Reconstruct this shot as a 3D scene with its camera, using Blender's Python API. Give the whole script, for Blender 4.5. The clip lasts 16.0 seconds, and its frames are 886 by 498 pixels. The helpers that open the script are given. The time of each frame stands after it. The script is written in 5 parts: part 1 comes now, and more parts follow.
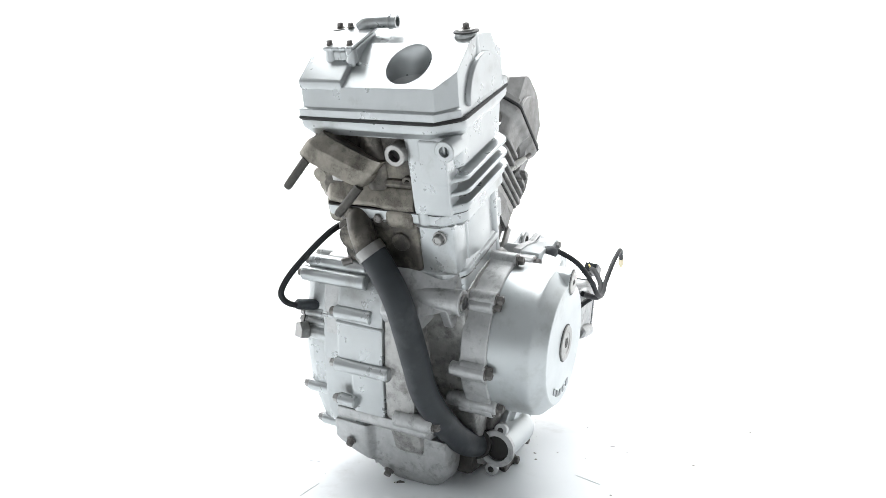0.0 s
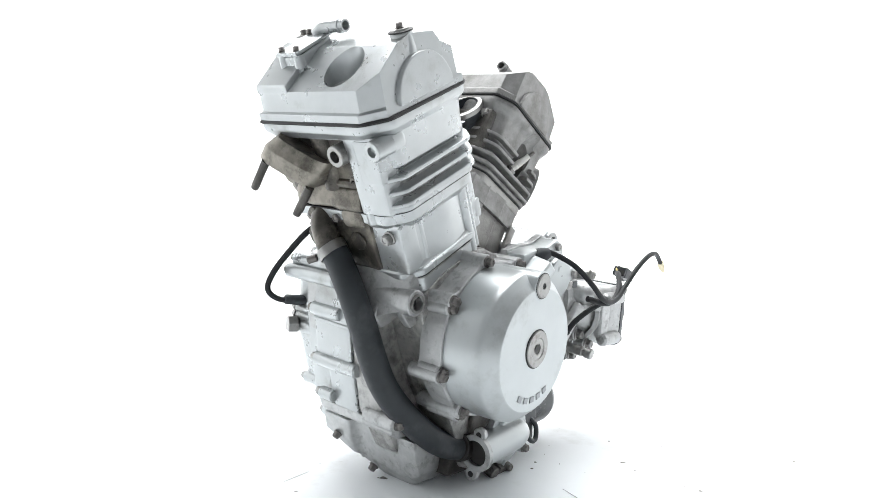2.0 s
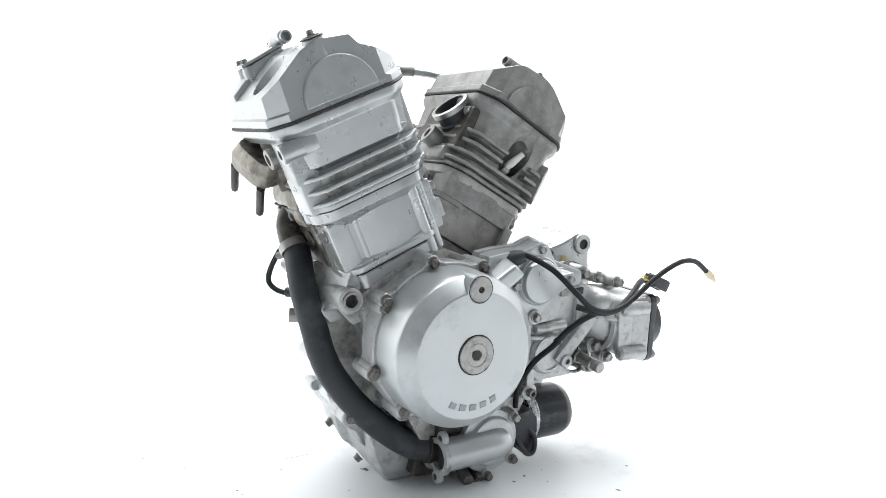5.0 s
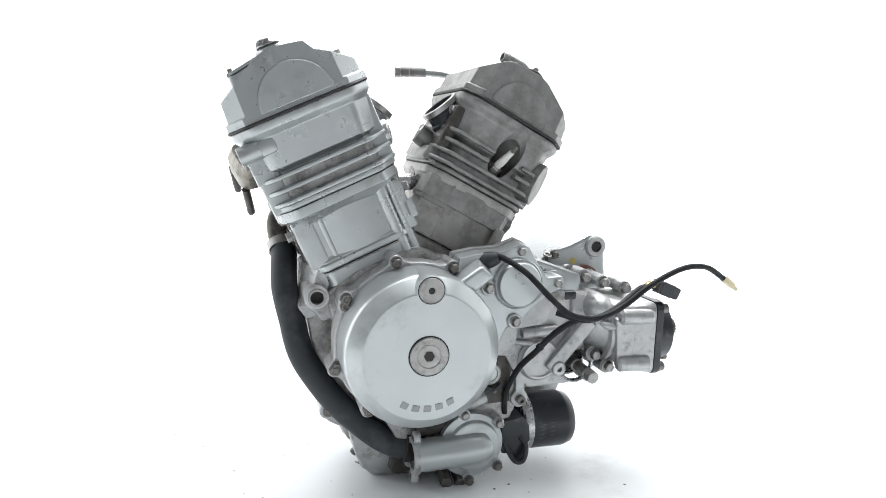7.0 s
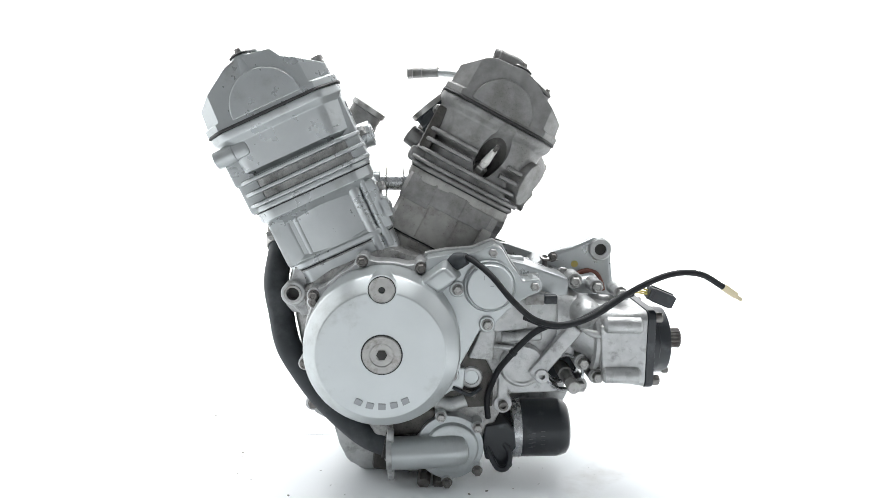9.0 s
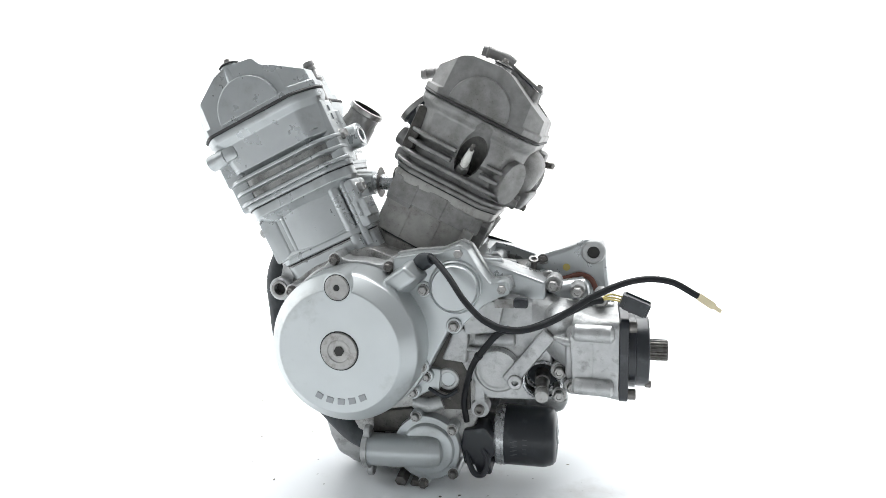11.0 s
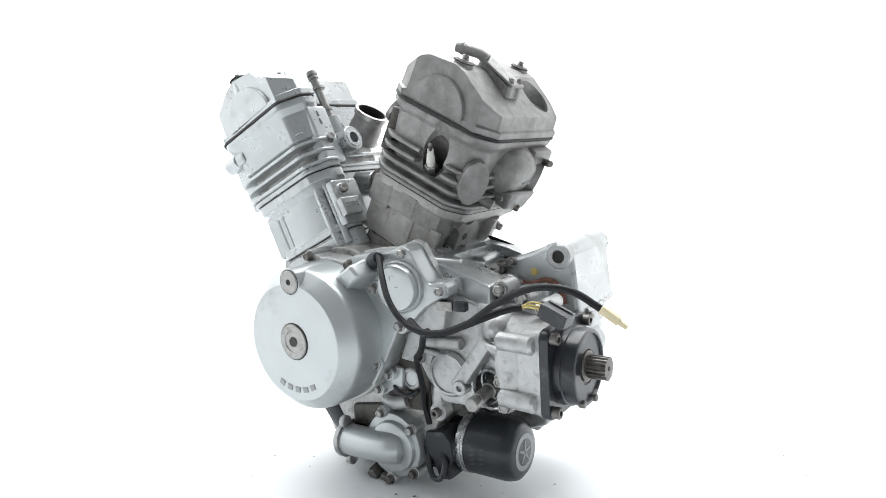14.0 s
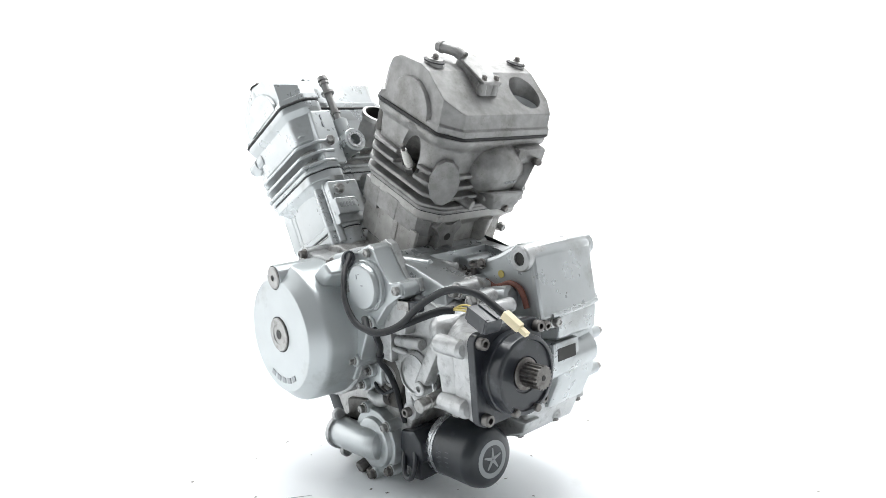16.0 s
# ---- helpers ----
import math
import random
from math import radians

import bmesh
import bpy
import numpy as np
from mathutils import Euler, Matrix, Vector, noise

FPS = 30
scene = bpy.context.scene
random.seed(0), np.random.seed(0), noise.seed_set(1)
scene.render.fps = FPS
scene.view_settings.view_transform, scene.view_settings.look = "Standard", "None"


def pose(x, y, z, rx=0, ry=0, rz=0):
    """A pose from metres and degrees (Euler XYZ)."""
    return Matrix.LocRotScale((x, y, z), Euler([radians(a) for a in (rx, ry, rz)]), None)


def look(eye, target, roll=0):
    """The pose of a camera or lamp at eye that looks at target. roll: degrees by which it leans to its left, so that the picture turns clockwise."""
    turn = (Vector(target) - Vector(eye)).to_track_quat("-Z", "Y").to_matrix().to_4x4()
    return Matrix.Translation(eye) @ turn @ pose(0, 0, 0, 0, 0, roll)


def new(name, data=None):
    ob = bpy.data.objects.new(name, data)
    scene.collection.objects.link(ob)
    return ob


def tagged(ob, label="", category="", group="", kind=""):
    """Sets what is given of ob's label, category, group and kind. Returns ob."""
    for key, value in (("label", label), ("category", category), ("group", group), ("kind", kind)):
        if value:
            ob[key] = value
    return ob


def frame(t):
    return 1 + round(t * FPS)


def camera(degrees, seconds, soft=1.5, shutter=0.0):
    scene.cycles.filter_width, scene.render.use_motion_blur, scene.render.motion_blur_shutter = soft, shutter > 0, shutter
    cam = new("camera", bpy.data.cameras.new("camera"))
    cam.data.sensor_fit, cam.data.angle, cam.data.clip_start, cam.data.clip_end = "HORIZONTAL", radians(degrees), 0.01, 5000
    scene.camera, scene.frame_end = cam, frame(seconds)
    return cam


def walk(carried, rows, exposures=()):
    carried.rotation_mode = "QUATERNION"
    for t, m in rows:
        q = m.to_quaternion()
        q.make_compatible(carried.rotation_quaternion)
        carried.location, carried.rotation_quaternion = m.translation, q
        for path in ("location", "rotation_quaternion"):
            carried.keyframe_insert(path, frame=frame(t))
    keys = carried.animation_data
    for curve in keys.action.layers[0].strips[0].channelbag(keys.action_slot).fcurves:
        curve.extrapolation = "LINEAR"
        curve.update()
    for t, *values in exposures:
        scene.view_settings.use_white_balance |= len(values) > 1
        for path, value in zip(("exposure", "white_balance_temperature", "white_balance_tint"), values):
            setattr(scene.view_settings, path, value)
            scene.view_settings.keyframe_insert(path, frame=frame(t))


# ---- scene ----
# ---- camera and its place ----
cam = camera(65.73, 16.0, soft=0.6)
EYE, AIM = (0.0, -0.87, 0.3257), (0.01379, 0.12757, 0.25740)
walk(cam, [(0.0, look(EYE, AIM, -0.065)), (16.0, look(EYE, AIM, -0.065))],
     exposures=[(0.0, 0.0), (16.0, 0.0)])

# degrees of the turntable, second by second
TURN = [(0.0, 52.09), (0.5, 48.61), (1.0, 45.14), (1.5, 41.66), (2.0, 38.23), (2.5, 34.84), (3.0, 31.43), (3.5, 27.97),
        (4.0, 24.48), (5.2, 16.1), (6.5, 7.12), (7.0, 3.55), (7.5, 0.0), (8.0, -3.54), (8.5, -7.07), (9.0, -10.62),
        (10.2, -19.25), (11.5, -28.70), (12.0, -32.39), (12.5, -36.05), (13.0, -39.69), (13.5, -43.32), (14.0, -46.96),
        (14.5, -50.56), (15.0, -54.13), (15.5, -57.66), (16.0, -61.18)]
ENGINE_YAW, ENGINE_LEAN = 11.58, 5.65
REST = pose(0, 0, 0, 0, 0, ENGINE_YAW) @ pose(0, 0, 0, ENGINE_LEAN)

# ---- world and lights: a white photo booth lit from above and from the sides ----
world = bpy.data.worlds.new("studio_world")
scene.world = world
world.use_nodes = True
wn = world.node_tree.nodes
wn["Background"].inputs["Color"].default_value = (0.93, 0.97, 1.0, 1)
wn["Background"].inputs["Strength"].default_value = 0.36


def softbox(name, eye, target, sx, sy, power, colour=(1, 1, 1)):
    data = bpy.data.lights.new(name, "AREA")
    data.shape, data.size, data.size_y, data.energy, data.color = "RECTANGLE", sx, sy, power, colour
    ob = new(name, data)
    ob.matrix_world = look(eye, target)
    return ob


softbox("softbox_top", (0.0, 0.35, 1.75), (0, 0.1, 0.2), 1.8, 1.5, 55, (0.97, 0.99, 1.0))
softbox("softbox_left", (-1.5, 0.10, 0.75), (0, 0, 0.25), 1.3, 1.4, 9.5, (0.96, 0.99, 1.0))
softbox("softbox_right", (1.5, 0.20, 0.75), (0, 0, 0.25), 1.3, 1.4, 5.0, (0.97, 0.99, 1.0))

# ---- materials ----
def material(name, base, rough=0.5, metal=0.0, grain=0.0, grain_scale=60.0, stain=None, stain_amount=0.0, stain_scale=14.0,
             bump=0.0, bump_scale=250.0, coat=0.0, emit=0.0, second=None, gloss=0.5):
    """A surface with fine grain, broad stains and relief, all in the thing's own space."""
    m = bpy.data.materials.new(name)
    m.use_nodes = True
    nt = m.node_tree
    b = nt.nodes["Principled BSDF"]
    b.inputs["Base Color"].default_value = (*base, 1)
    b.inputs["Roughness"].default_value = rough
    b.inputs["Metallic"].default_value = metal
    b.inputs["Coat Weight"].default_value = coat
    b.inputs["Specular IOR Level"].default_value = gloss
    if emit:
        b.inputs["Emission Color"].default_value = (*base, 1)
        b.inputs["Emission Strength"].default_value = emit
    geo = nt.nodes.new("ShaderNodeTexCoord")
    col = None

    def tex(scale, detail=4.0, roughness=0.6):
        n = nt.nodes.new("ShaderNodeTexNoise")
        n.inputs["Scale"].default_value, n.inputs["Detail"].default_value = scale, detail
        n.inputs["Roughness"].default_value = roughness
        nt.links.new(geo.outputs["Object"], n.inputs["Vector"])
        return n

    def mix(a, bcol, fac):
        n = nt.nodes.new("ShaderNodeMix")
        n.data_type = "RGBA"
        nt.links.new(fac, n.inputs["Factor"])
        if isinstance(a, tuple):
            n.inputs[6].default_value = (*a, 1)
        else:
            nt.links.new(a, n.inputs[6])
        n.inputs[7].default_value = (*bcol, 1)
        return n.outputs[2]

    def ramp(src, lo, hi, top=1.0):
        n = nt.nodes.new("ShaderNodeMapRange")
        n.inputs["From Min"].default_value, n.inputs["From Max"].default_value = lo, hi
        n.inputs["To Max"].default_value = top
        nt.links.new(src, n.inputs["Value"])
        return n.outputs["Result"]

    def patchy(fac, broad, lo):
        n = nt.nodes.new("ShaderNodeMath")
        n.operation = "MULTIPLY"
        nt.links.new(fac, n.inputs[0])
        nt.links.new(ramp(broad, lo, lo + 0.12), n.inputs[1])
        return n.outputs[0]

    col = base
    if grain:
        g = tex(grain_scale)
        dark = tuple(c * (1 - grain) for c in base)
        col = mix(col, dark, ramp(g.outputs["Fac"], 0.35, 0.7))
        nt.links.new(ramp(g.outputs["Fac"], 0.3, 0.7, 1.0), b.inputs["Roughness"])
        rr = nt.nodes.new("ShaderNodeMapRange")
        rr.inputs["To Min"].default_value, rr.inputs["To Max"].default_value = max(rough - 0.06, 0.05), min(rough + 0.1, 1)
        nt.links.new(g.outputs["Fac"], rr.inputs["Value"])
        nt.links.new(rr.outputs["Result"], b.inputs["Roughness"])
    if stain and stain_amount:
        s = tex(stain_scale, 6.0, 0.65)
        col = mix(col, stain, ramp(s.outputs["Fac"], 0.58 - 0.24 * stain_amount, 0.76 - 0.16 * stain_amount, min(1.0, 0.45 + stain_amount * 0.6)))
        sp = tex(stain_scale * 26, 3.0, 0.55)
        col = mix(col, tuple(c * 0.6 for c in stain), patchy(ramp(sp.outputs["Fac"], 0.63 - 0.13 * stain_amount, 0.70 - 0.08 * stain_amount, 0.35 + 0.5 * stain_amount), s.outputs["Fac"], 0.60 - 0.34 * stain_amount))
    if second:
        s2 = tex(26.0, 6.0, 0.65)
        col = mix(col, second, ramp(s2.outputs["Fac"], 0.53, 0.68, 0.6))
    if not isinstance(col, tuple):
        nt.links.new(col, b.inputs["Base Color"])
    if bump:
        n = tex(bump_scale, 3.0)
        bp = nt.nodes.new("ShaderNodeBump")
        bp.inputs["Strength"].default_value, bp.inputs["Distance"].default_value = bump, 0.001
        nt.links.new(n.outputs["Fac"], bp.inputs["Height"])
        nt.links.new(bp.outputs["Normal"], b.inputs["Normal"])
    return m


DIRT = (0.15, 0.134, 0.112)
SILVER = material("silver_paint", (0.465, 0.485, 0.49), 0.27, 0.66, 0.08, 40, DIRT, 0.15, 17, 0.08, 500)
COVER = material("brushed_silver_paint", (0.50, 0.525, 0.53), 0.32, 0.65, 0.04, 30, DIRT, 0.03, 11, 0.03, 600)
CAST = material("cast_aluminium", (0.50, 0.505, 0.505), 0.42, 0.66, 0.16, 110, (0.085, 0.076, 0.066), 0.21, 70, 0.35, 420)
DIRTY = material("grimy_cast_aluminium", (0.10, 0.092, 0.08), 0.36, 0.5, 0.4, 70, (0.016, 0.014, 0.012), 0.55, 34, 0.5, 150, second=(0.30, 0.275, 0.23))
GREY = material("weathered_grey_aluminium", (0.305, 0.302, 0.296), 0.46, 0.50, 0.30, 70, (0.11, 0.102, 0.092), 0.32, 22, 0.3, 400)
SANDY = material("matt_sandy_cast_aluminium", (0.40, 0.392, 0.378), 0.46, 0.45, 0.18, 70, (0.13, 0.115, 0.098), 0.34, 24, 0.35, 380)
SOOT_SHADE = material("soot_and_shade_aluminium", (0.14, 0.136, 0.13), 0.55, 0.3, 0.3, 60, (0.03, 0.028, 0.026), 0.5, 40, 0.4, 300)
TAN = material("heat_tanned_aluminium", (0.27, 0.25, 0.215), 0.36, 0.6, 0.3, 70, (0.028, 0.023, 0.018), 0.52, 40, 0.5, 160, second=(0.46, 0.43, 0.37))
WELL = material("bare_smooth_well", (0.60, 0.61, 0.615), 0.40, 0.25, 0.05, 60)
STEEL = material("zinc_plated_steel", (0.36, 0.355, 0.345), 0.34, 0.85, 0.15, 120, (0.12, 0.10, 0.085), 0.3, 60, 0.1, 500)
OLDSTEEL = material("tarnished_steel", (0.21, 0.20, 0.19), 0.42, 0.8, 0.25, 120, (0.075, 0.062, 0.05), 0.4, 60, 0.25, 400)
CHROME = material("bright_machined_metal", (0.55, 0.56, 0.57), 0.25, 0.9, 0.05, 200)
RUBBER = material("dusty_black_rubber", (0.024, 0.029, 0.034), 0.55, 0.0, 0.2, 30, (0.09, 0.095, 0.10), 0.25, 12, 0.12, 300)
WIRE = material("black_wire_sheath", (0.010, 0.011, 0.013), 0.5, 0.0, 0.15, 50, (0.05, 0.05, 0.05), 0.12, 30, 0.1, 300, gloss=0.28)
BLACK = material("satin_black_paint", (0.018, 0.021, 0.026), 0.30, 0.0, 0.1, 60, (0.12, 0.13, 0.14), 0.08, 30, 0.03, 400, coat=0.15)
GASKET = material("black_gasket", (0.02, 0.02, 0.02), 0.6)
PORCELAIN = material("white_porcelain", (0.78, 0.77, 0.73), 0.25, 0.0, 0.06, 80)
CREAM = material("cream_plastic", (0.72, 0.63, 0.42), 0.45, 0.0, 0.06, 60)
YELLOW = material("yellow_wire", (0.55, 0.45, 0.14), 0.5)
RUST = material("red_brown_sealant", (0.17, 0.065, 0.045), 0.6, 0.0, 0.3, 80)
# near-black stand-in for the shade inside holes; also the oily hose socket
DARK = material("hole_shade_and_oil_black", (0.03, 0.028, 0.026), 0.5, 0.2, 0.3, 40)
LETTER = material("grey_raised_lettering", (0.30, 0.31, 0.32), 0.45, 0.5)
PRINT = material("pale_grey_print", (0.30, 0.315, 0.32), 0.5)
# oil black that also holds shade for the lower blocks and the recess
OIL_SHADE = material("oil_and_shade_black", (0.085, 0.08, 0.072), 0.40, 0.4, 0.35, 60, (0.02, 0.018, 0.016), 0.5, 22, 0.5, 300)
FAINT = material("rubbed_grey_print", (0.075, 0.08, 0.085), 0.45)
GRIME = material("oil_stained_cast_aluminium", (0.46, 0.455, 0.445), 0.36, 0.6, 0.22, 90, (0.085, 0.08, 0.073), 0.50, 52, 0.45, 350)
WHITE = material("white_table_laminate", (0.86, 0.885, 0.90), 0.42, 0.0, 0.015, 20, (0.5, 0.49, 0.45), 0.02, 7, 0.02, 200)
FLOOR = material("white_booth_lining", (0.87, 0.885, 0.895), 0.6, 0.0, 0.01, 10)
# emission is added to keep the backdrop white; the sweep is no lamp
GLOW = material("white_backdrop_added_glow", (1.0, 1.0, 1.0), 0.8, 0.0, emit=1.0)


# ---- mesh tools ----
def tidy(bm, m=None):
    if m is not None:
        bmesh.ops.transform(bm, matrix=m, verts=bm.verts)
    bmesh.ops.recalc_face_normals(bm, faces=bm.faces)
    return bm


def smooth(bm, angle=35):
    lim = radians(angle)
    for f in bm.faces:
        f.smooth = True
    for e in bm.edges:
        if len(e.link_faces) == 2 and e.calc_face_angle(0) > lim:
            e.smooth = False
    return bm


def part(name, bm, mat, parent, label="", angle=35):
    """Links a bmesh as one mesh object under a thing or a part."""
    smooth(bm, angle)
    me = bpy.data.meshes.new(name)
    bm.to_mesh(me)
    bm.free()
    me.materials.append(mat)
    ob = new(name, me)
    mod = ob.modifiers.new("even_normals", "WEIGHTED_NORMAL")
    mod.keep_sharp, mod.weight = True, 60
    if parent:
        ob.parent = parent
    if label:
        tagged(ob, label)
    return ob


def share(name, me, parent, m, label=""):
    """Another object on the same mesh."""
    ob = new(name, me)
    ob.parent = parent
    ob.matrix_basis = m
    if label:
        tagged(ob, label)
    return ob


def bevel(bm, off=0.002, seg=2, angle=25):
    lim = radians(angle)
    es = [e for e in bm.edges if len(e.link_faces) == 2 and e.calc_face_angle(0) > lim]
    bmesh.ops.bevel(bm, geom=es, offset=off, segments=seg, profile=0.5, affect="EDGES", clamp_overlap=True)
    return bm


def loft(sections, closed=True):
    """Skin over rings of equal length, capped at both ends."""
    bm = bmesh.new()
    rings = [[bm.verts.new(p) for p in s] for s in sections]
    n = len(rings[0])
    for a, b in zip(rings, rings[1:]):
        for i in range(n):
            j = (i + 1) % n
            if (a[i].co - b[i].co).length < 1e-7 and (a[j].co - b[j].co).length < 1e-7:
                continue
            bm.faces.new((a[i], a[j], b[j], b[i]))
    if closed:
        bm.faces.new(rings[0][::-1])
        bm.faces.new(rings[-1])
    bmesh.ops.remove_doubles(bm, verts=bm.verts, dist=1e-6)
    return tidy(bm)


def prism(poly, y0, y1, off=0.003, seg=2):
    """An (x, z) outline given thickness along y, with rounded edges."""
    bm = loft([[(x, y0, z) for x, z in poly], [(x, y1, z) for x, z in poly]])
    return bevel(bm, off, seg) if off else bm


def slab(poly, z0, z1, off=0.002, seg=2):
    bm = loft([[(x, y, z0) for x, y in poly], [(x, y, z1) for x, y in poly]])
    return bevel(bm, off, seg) if off else bm


def box(x0, x1, y0, y1, z0, z1, off=0.003, seg=2):
    return slab([(x0, y0), (x1, y0), (x1, y1), (x0, y1)], z0, z1, off, seg)


def rounded(x0, x1, y0, y1, r, n=5):
    out = []
    for cx, cy, a in ((x1 - r, y1 - r, 0), (x0 + r, y1 - r, 90), (x0 + r, y0 + r, 180), (x1 - r, y0 + r, 270)):
        for i in range(n + 1):
            t = radians(a + 90 * i / n)
            out.append((cx + r * math.cos(t), cy + r * math.sin(t)))
    return out


def lathe(profile, n=40, m=None):
    """Turns (radius, height) pairs round z."""
    bm = bmesh.new()
    rings = []
    for r, z in profile:
        if r < 1e-6:
            rings.append([bm.verts.new((0, 0, z))])
        else:
            rings.append([bm.verts.new((r * math.cos(2 * math.pi * i / n), r * math.sin(2 * math.pi * i / n), z)) for i in range(n)])
    for a, b in zip(rings, rings[1:]):
        for i in range(n):
            j = (i + 1) % n
            q = [a[i % len(a)], a[j % len(a)], b[j % len(b)], b[i % len(b)]]
            q = list(dict.fromkeys(q))
            if len(q) > 2:
                bm.faces.new(q)
    return tidy(bm, m)


def smooth_path(pts, per=6):
    """A Catmull-Rom run through the points."""
    p = [Vector(q) for q in pts]
    p = [2 * p[0] - p[1]] + p + [2 * p[-1] - p[-2]]
    out = []
    for i in range(1, len(p) - 2):
        for k in range(per):
            t = k / per
            out.append(0.5 * ((2 * p[i]) + (p[i + 1] - p[i - 1]) * t + (2 * p[i - 1] - 5 * p[i] + 4 * p[i + 1] - p[i + 2]) * t * t
                              + (3 * p[i] - p[i - 1] - 3 * p[i + 1] + p[i + 2]) * t ** 3))
    out.append(p[-2])
    return out


def tube(pts, r, n=12, per=6, hollow=0.0, radii=None):
    """A round run along a smooth path; hollow gives the ends a bore."""
    path = smooth_path(pts, per) if per else [Vector(q) for q in pts]
    rings, up = [], None
    for i, c in enumerate(path):
        d = (path[min(i + 1, len(path) - 1)] - path[max(i - 1, 0)]).normalized()
        if up is None:
            up = d.orthogonal().normalized()
        up = (up - d * up.dot(d)).normalized()
        side = d.cross(up)
        rr = r if radii is None else float(np.interp(i / (len(path) - 1), np.linspace(0, 1, len(radii)), radii))
        rings.append([c + rr * (math.cos(2 * math.pi * k / n) * up + math.sin(2 * math.pi * k / n) * side) for k in range(n)])
    if hollow:
        d = (path[-1] - path[-2]).normalized()
        inner = [[path[-1] + (q - path[-1]) * hollow for q in rings[-1]]]
        inner.append([q - d * r * 1.5 for q in inner[0]])
        rings += inner
    return loft(rings)


def between(a, b):
    """The pose whose z runs from a to b."""
    a, b = Vector(a), Vector(b)
    return Matrix.Translation(a) @ (b - a).to_track_quat("Z", "Y").to_matrix().to_4x4()


def rod(a, b, r, n=20, chamfer=0.0008, bore=0.0, depth=0.008, r2=None):
    """A round bar from a to b, with broken edges and, if given, a bore in the b end."""
    h = (Vector(b) - Vector(a)).length
    r2 = r2 or r
    prof = [(0, 0), (r - chamfer, 0), (r, chamfer), (r2, h - chamfer), (r2 - chamfer, h)]
    prof += [(bore, h), (bore, h - depth), (0, h - depth)] if bore else [(0, h)]
    return lathe(prof, n, between(a, b))


def merged(*bms):
    out = bmesh.new()
    me = bpy.data.meshes.new("tmp")
    for b in bms:
        b.to_mesh(me)
        out.from_mesh(me)
        b.free()
    bpy.data.meshes.remove(me)
    return out


def cut(ob, bm):
    """Cuts a closed shape out of a mesh."""
    me = bpy.data.meshes.new("cutter")
    tidy(bm)
    bm.to_mesh(me)
    bm.free()
    tool = new("cutter", me)
    tool.matrix_world = Matrix.Identity(4)
    plain = new("plain", ob.data)
    mod = plain.modifiers.new("cut", "BOOLEAN")
    mod.operation, mod.object, mod.solver = "DIFFERENCE", tool, "EXACT"
    bpy.context.view_layer.update()
    done = bpy.data.meshes.new_from_object(plain.evaluated_get(bpy.context.evaluated_depsgraph_get()))
    bpy.data.objects.remove(plain)
    bpy.data.objects.remove(tool)
    if len(done.polygons) > 3:
        b = bmesh.new()
        b.from_mesh(done)
        smooth(b)
        b.to_mesh(done)
        b.free()
        done.materials.clear()
        done.materials.append(ob.data.materials[0])
        ob.data = done
    return ob


# one hex-headed bolt with a washer flange, one socket-headed bolt: shared by all
def hex_bolt_mesh(name, r, h, mat, socket=False):
    if socket:
        bm = lathe([(0, 0), (r, 0), (r, h * 0.88), (r * 0.88, h), (r * 0.5, h), (r * 0.5, h * 0.4), (0, h * 0.4)], 16)
    else:
        bm = lathe([(0, 0), (r * 1.25, 0), (r * 1.25, h * 0.18), (r * 1.0, h * 0.25)], 18)
        hexa = lathe([(r, h * 0.2), (r, h * 0.88), (r * 0.85, h), (r * 0.55, h), (r * 0.45, h * 0.9), (0, h * 0.9)], 6)
        bm = merged(bm, hexa)
    smooth(bm, 30)
    me = bpy.data.meshes.new(name)
    bm.to_mesh(me)
    bm.free()
    me.materials.append(mat)
    return me


HEX = hex_bolt_mesh("flange_bolt", 0.0048, 0.007, STEEL)
HEXOLD = hex_bolt_mesh("tarnished_bolt", 0.0048, 0.007, OLDSTEEL)
SOCKET = hex_bolt_mesh("socket_bolt", 0.0045, 0.006, OLDSTEEL, True)


def bolt(parent, at, way, me=None, scale=1.0, label=""):
    at, way = Vector(at), Vector(way)
    m = between(at, at + way) @ Matrix.Diagonal((scale, scale, scale, 1))
    return share("bolt", me or HEX, parent, m, label)


# ---- the booth ----
ground = part("ground", slab([(-14, -6), (14, -6), (14, 16), (-14, 16)], -0.06, -0.018, 0), FLOOR, None)
tagged(ground, "plain white lining of the photo booth floor", "floor", kind="structure")


def backdrop():
    """A white sweep that rises behind the table, with a glow added."""
    prof = [(0.95 + 1.2 * math.sin(radians(a)), -0.012 + 1.2 * (1 - math.cos(radians(a)))) for a in range(0, 91, 10)] + [(2.15, 4.2)]
    bm = bmesh.new()
    rows = [[bm.verts.new((x, y + d, z)) for y, z in prof] for x, d in ((-7, 0), (7, 0))]
    back = [[bm.verts.new((x, y + 0.05, z - 0.002)) for y, z in prof] for x in (-7, 7)]
    for i in range(len(prof) - 1):
        bm.faces.new((rows[0][i], rows[1][i], rows[1][i + 1], rows[0][i + 1]))
        bm.faces.new((back[0][i], back[0][i + 1], back[1][i + 1], back[1][i]))
    tidy(bm)
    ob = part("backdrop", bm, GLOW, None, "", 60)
    return tagged(ob, "white studio backdrop sweep with added glow", "backdrop", kind="structure")


backdrop()

turntable = part("turntable", lathe([(0, -0.016), (0.52, -0.016), (0.524, -0.012), (0.524, -0.002), (0.522, 0.0), (0, 0.0)], 160), WHITE, None)
tagged(turntable, "round white turntable top with dust and hairline scratches", "turntable")

# ---- the engine ----
engine = new("engine")
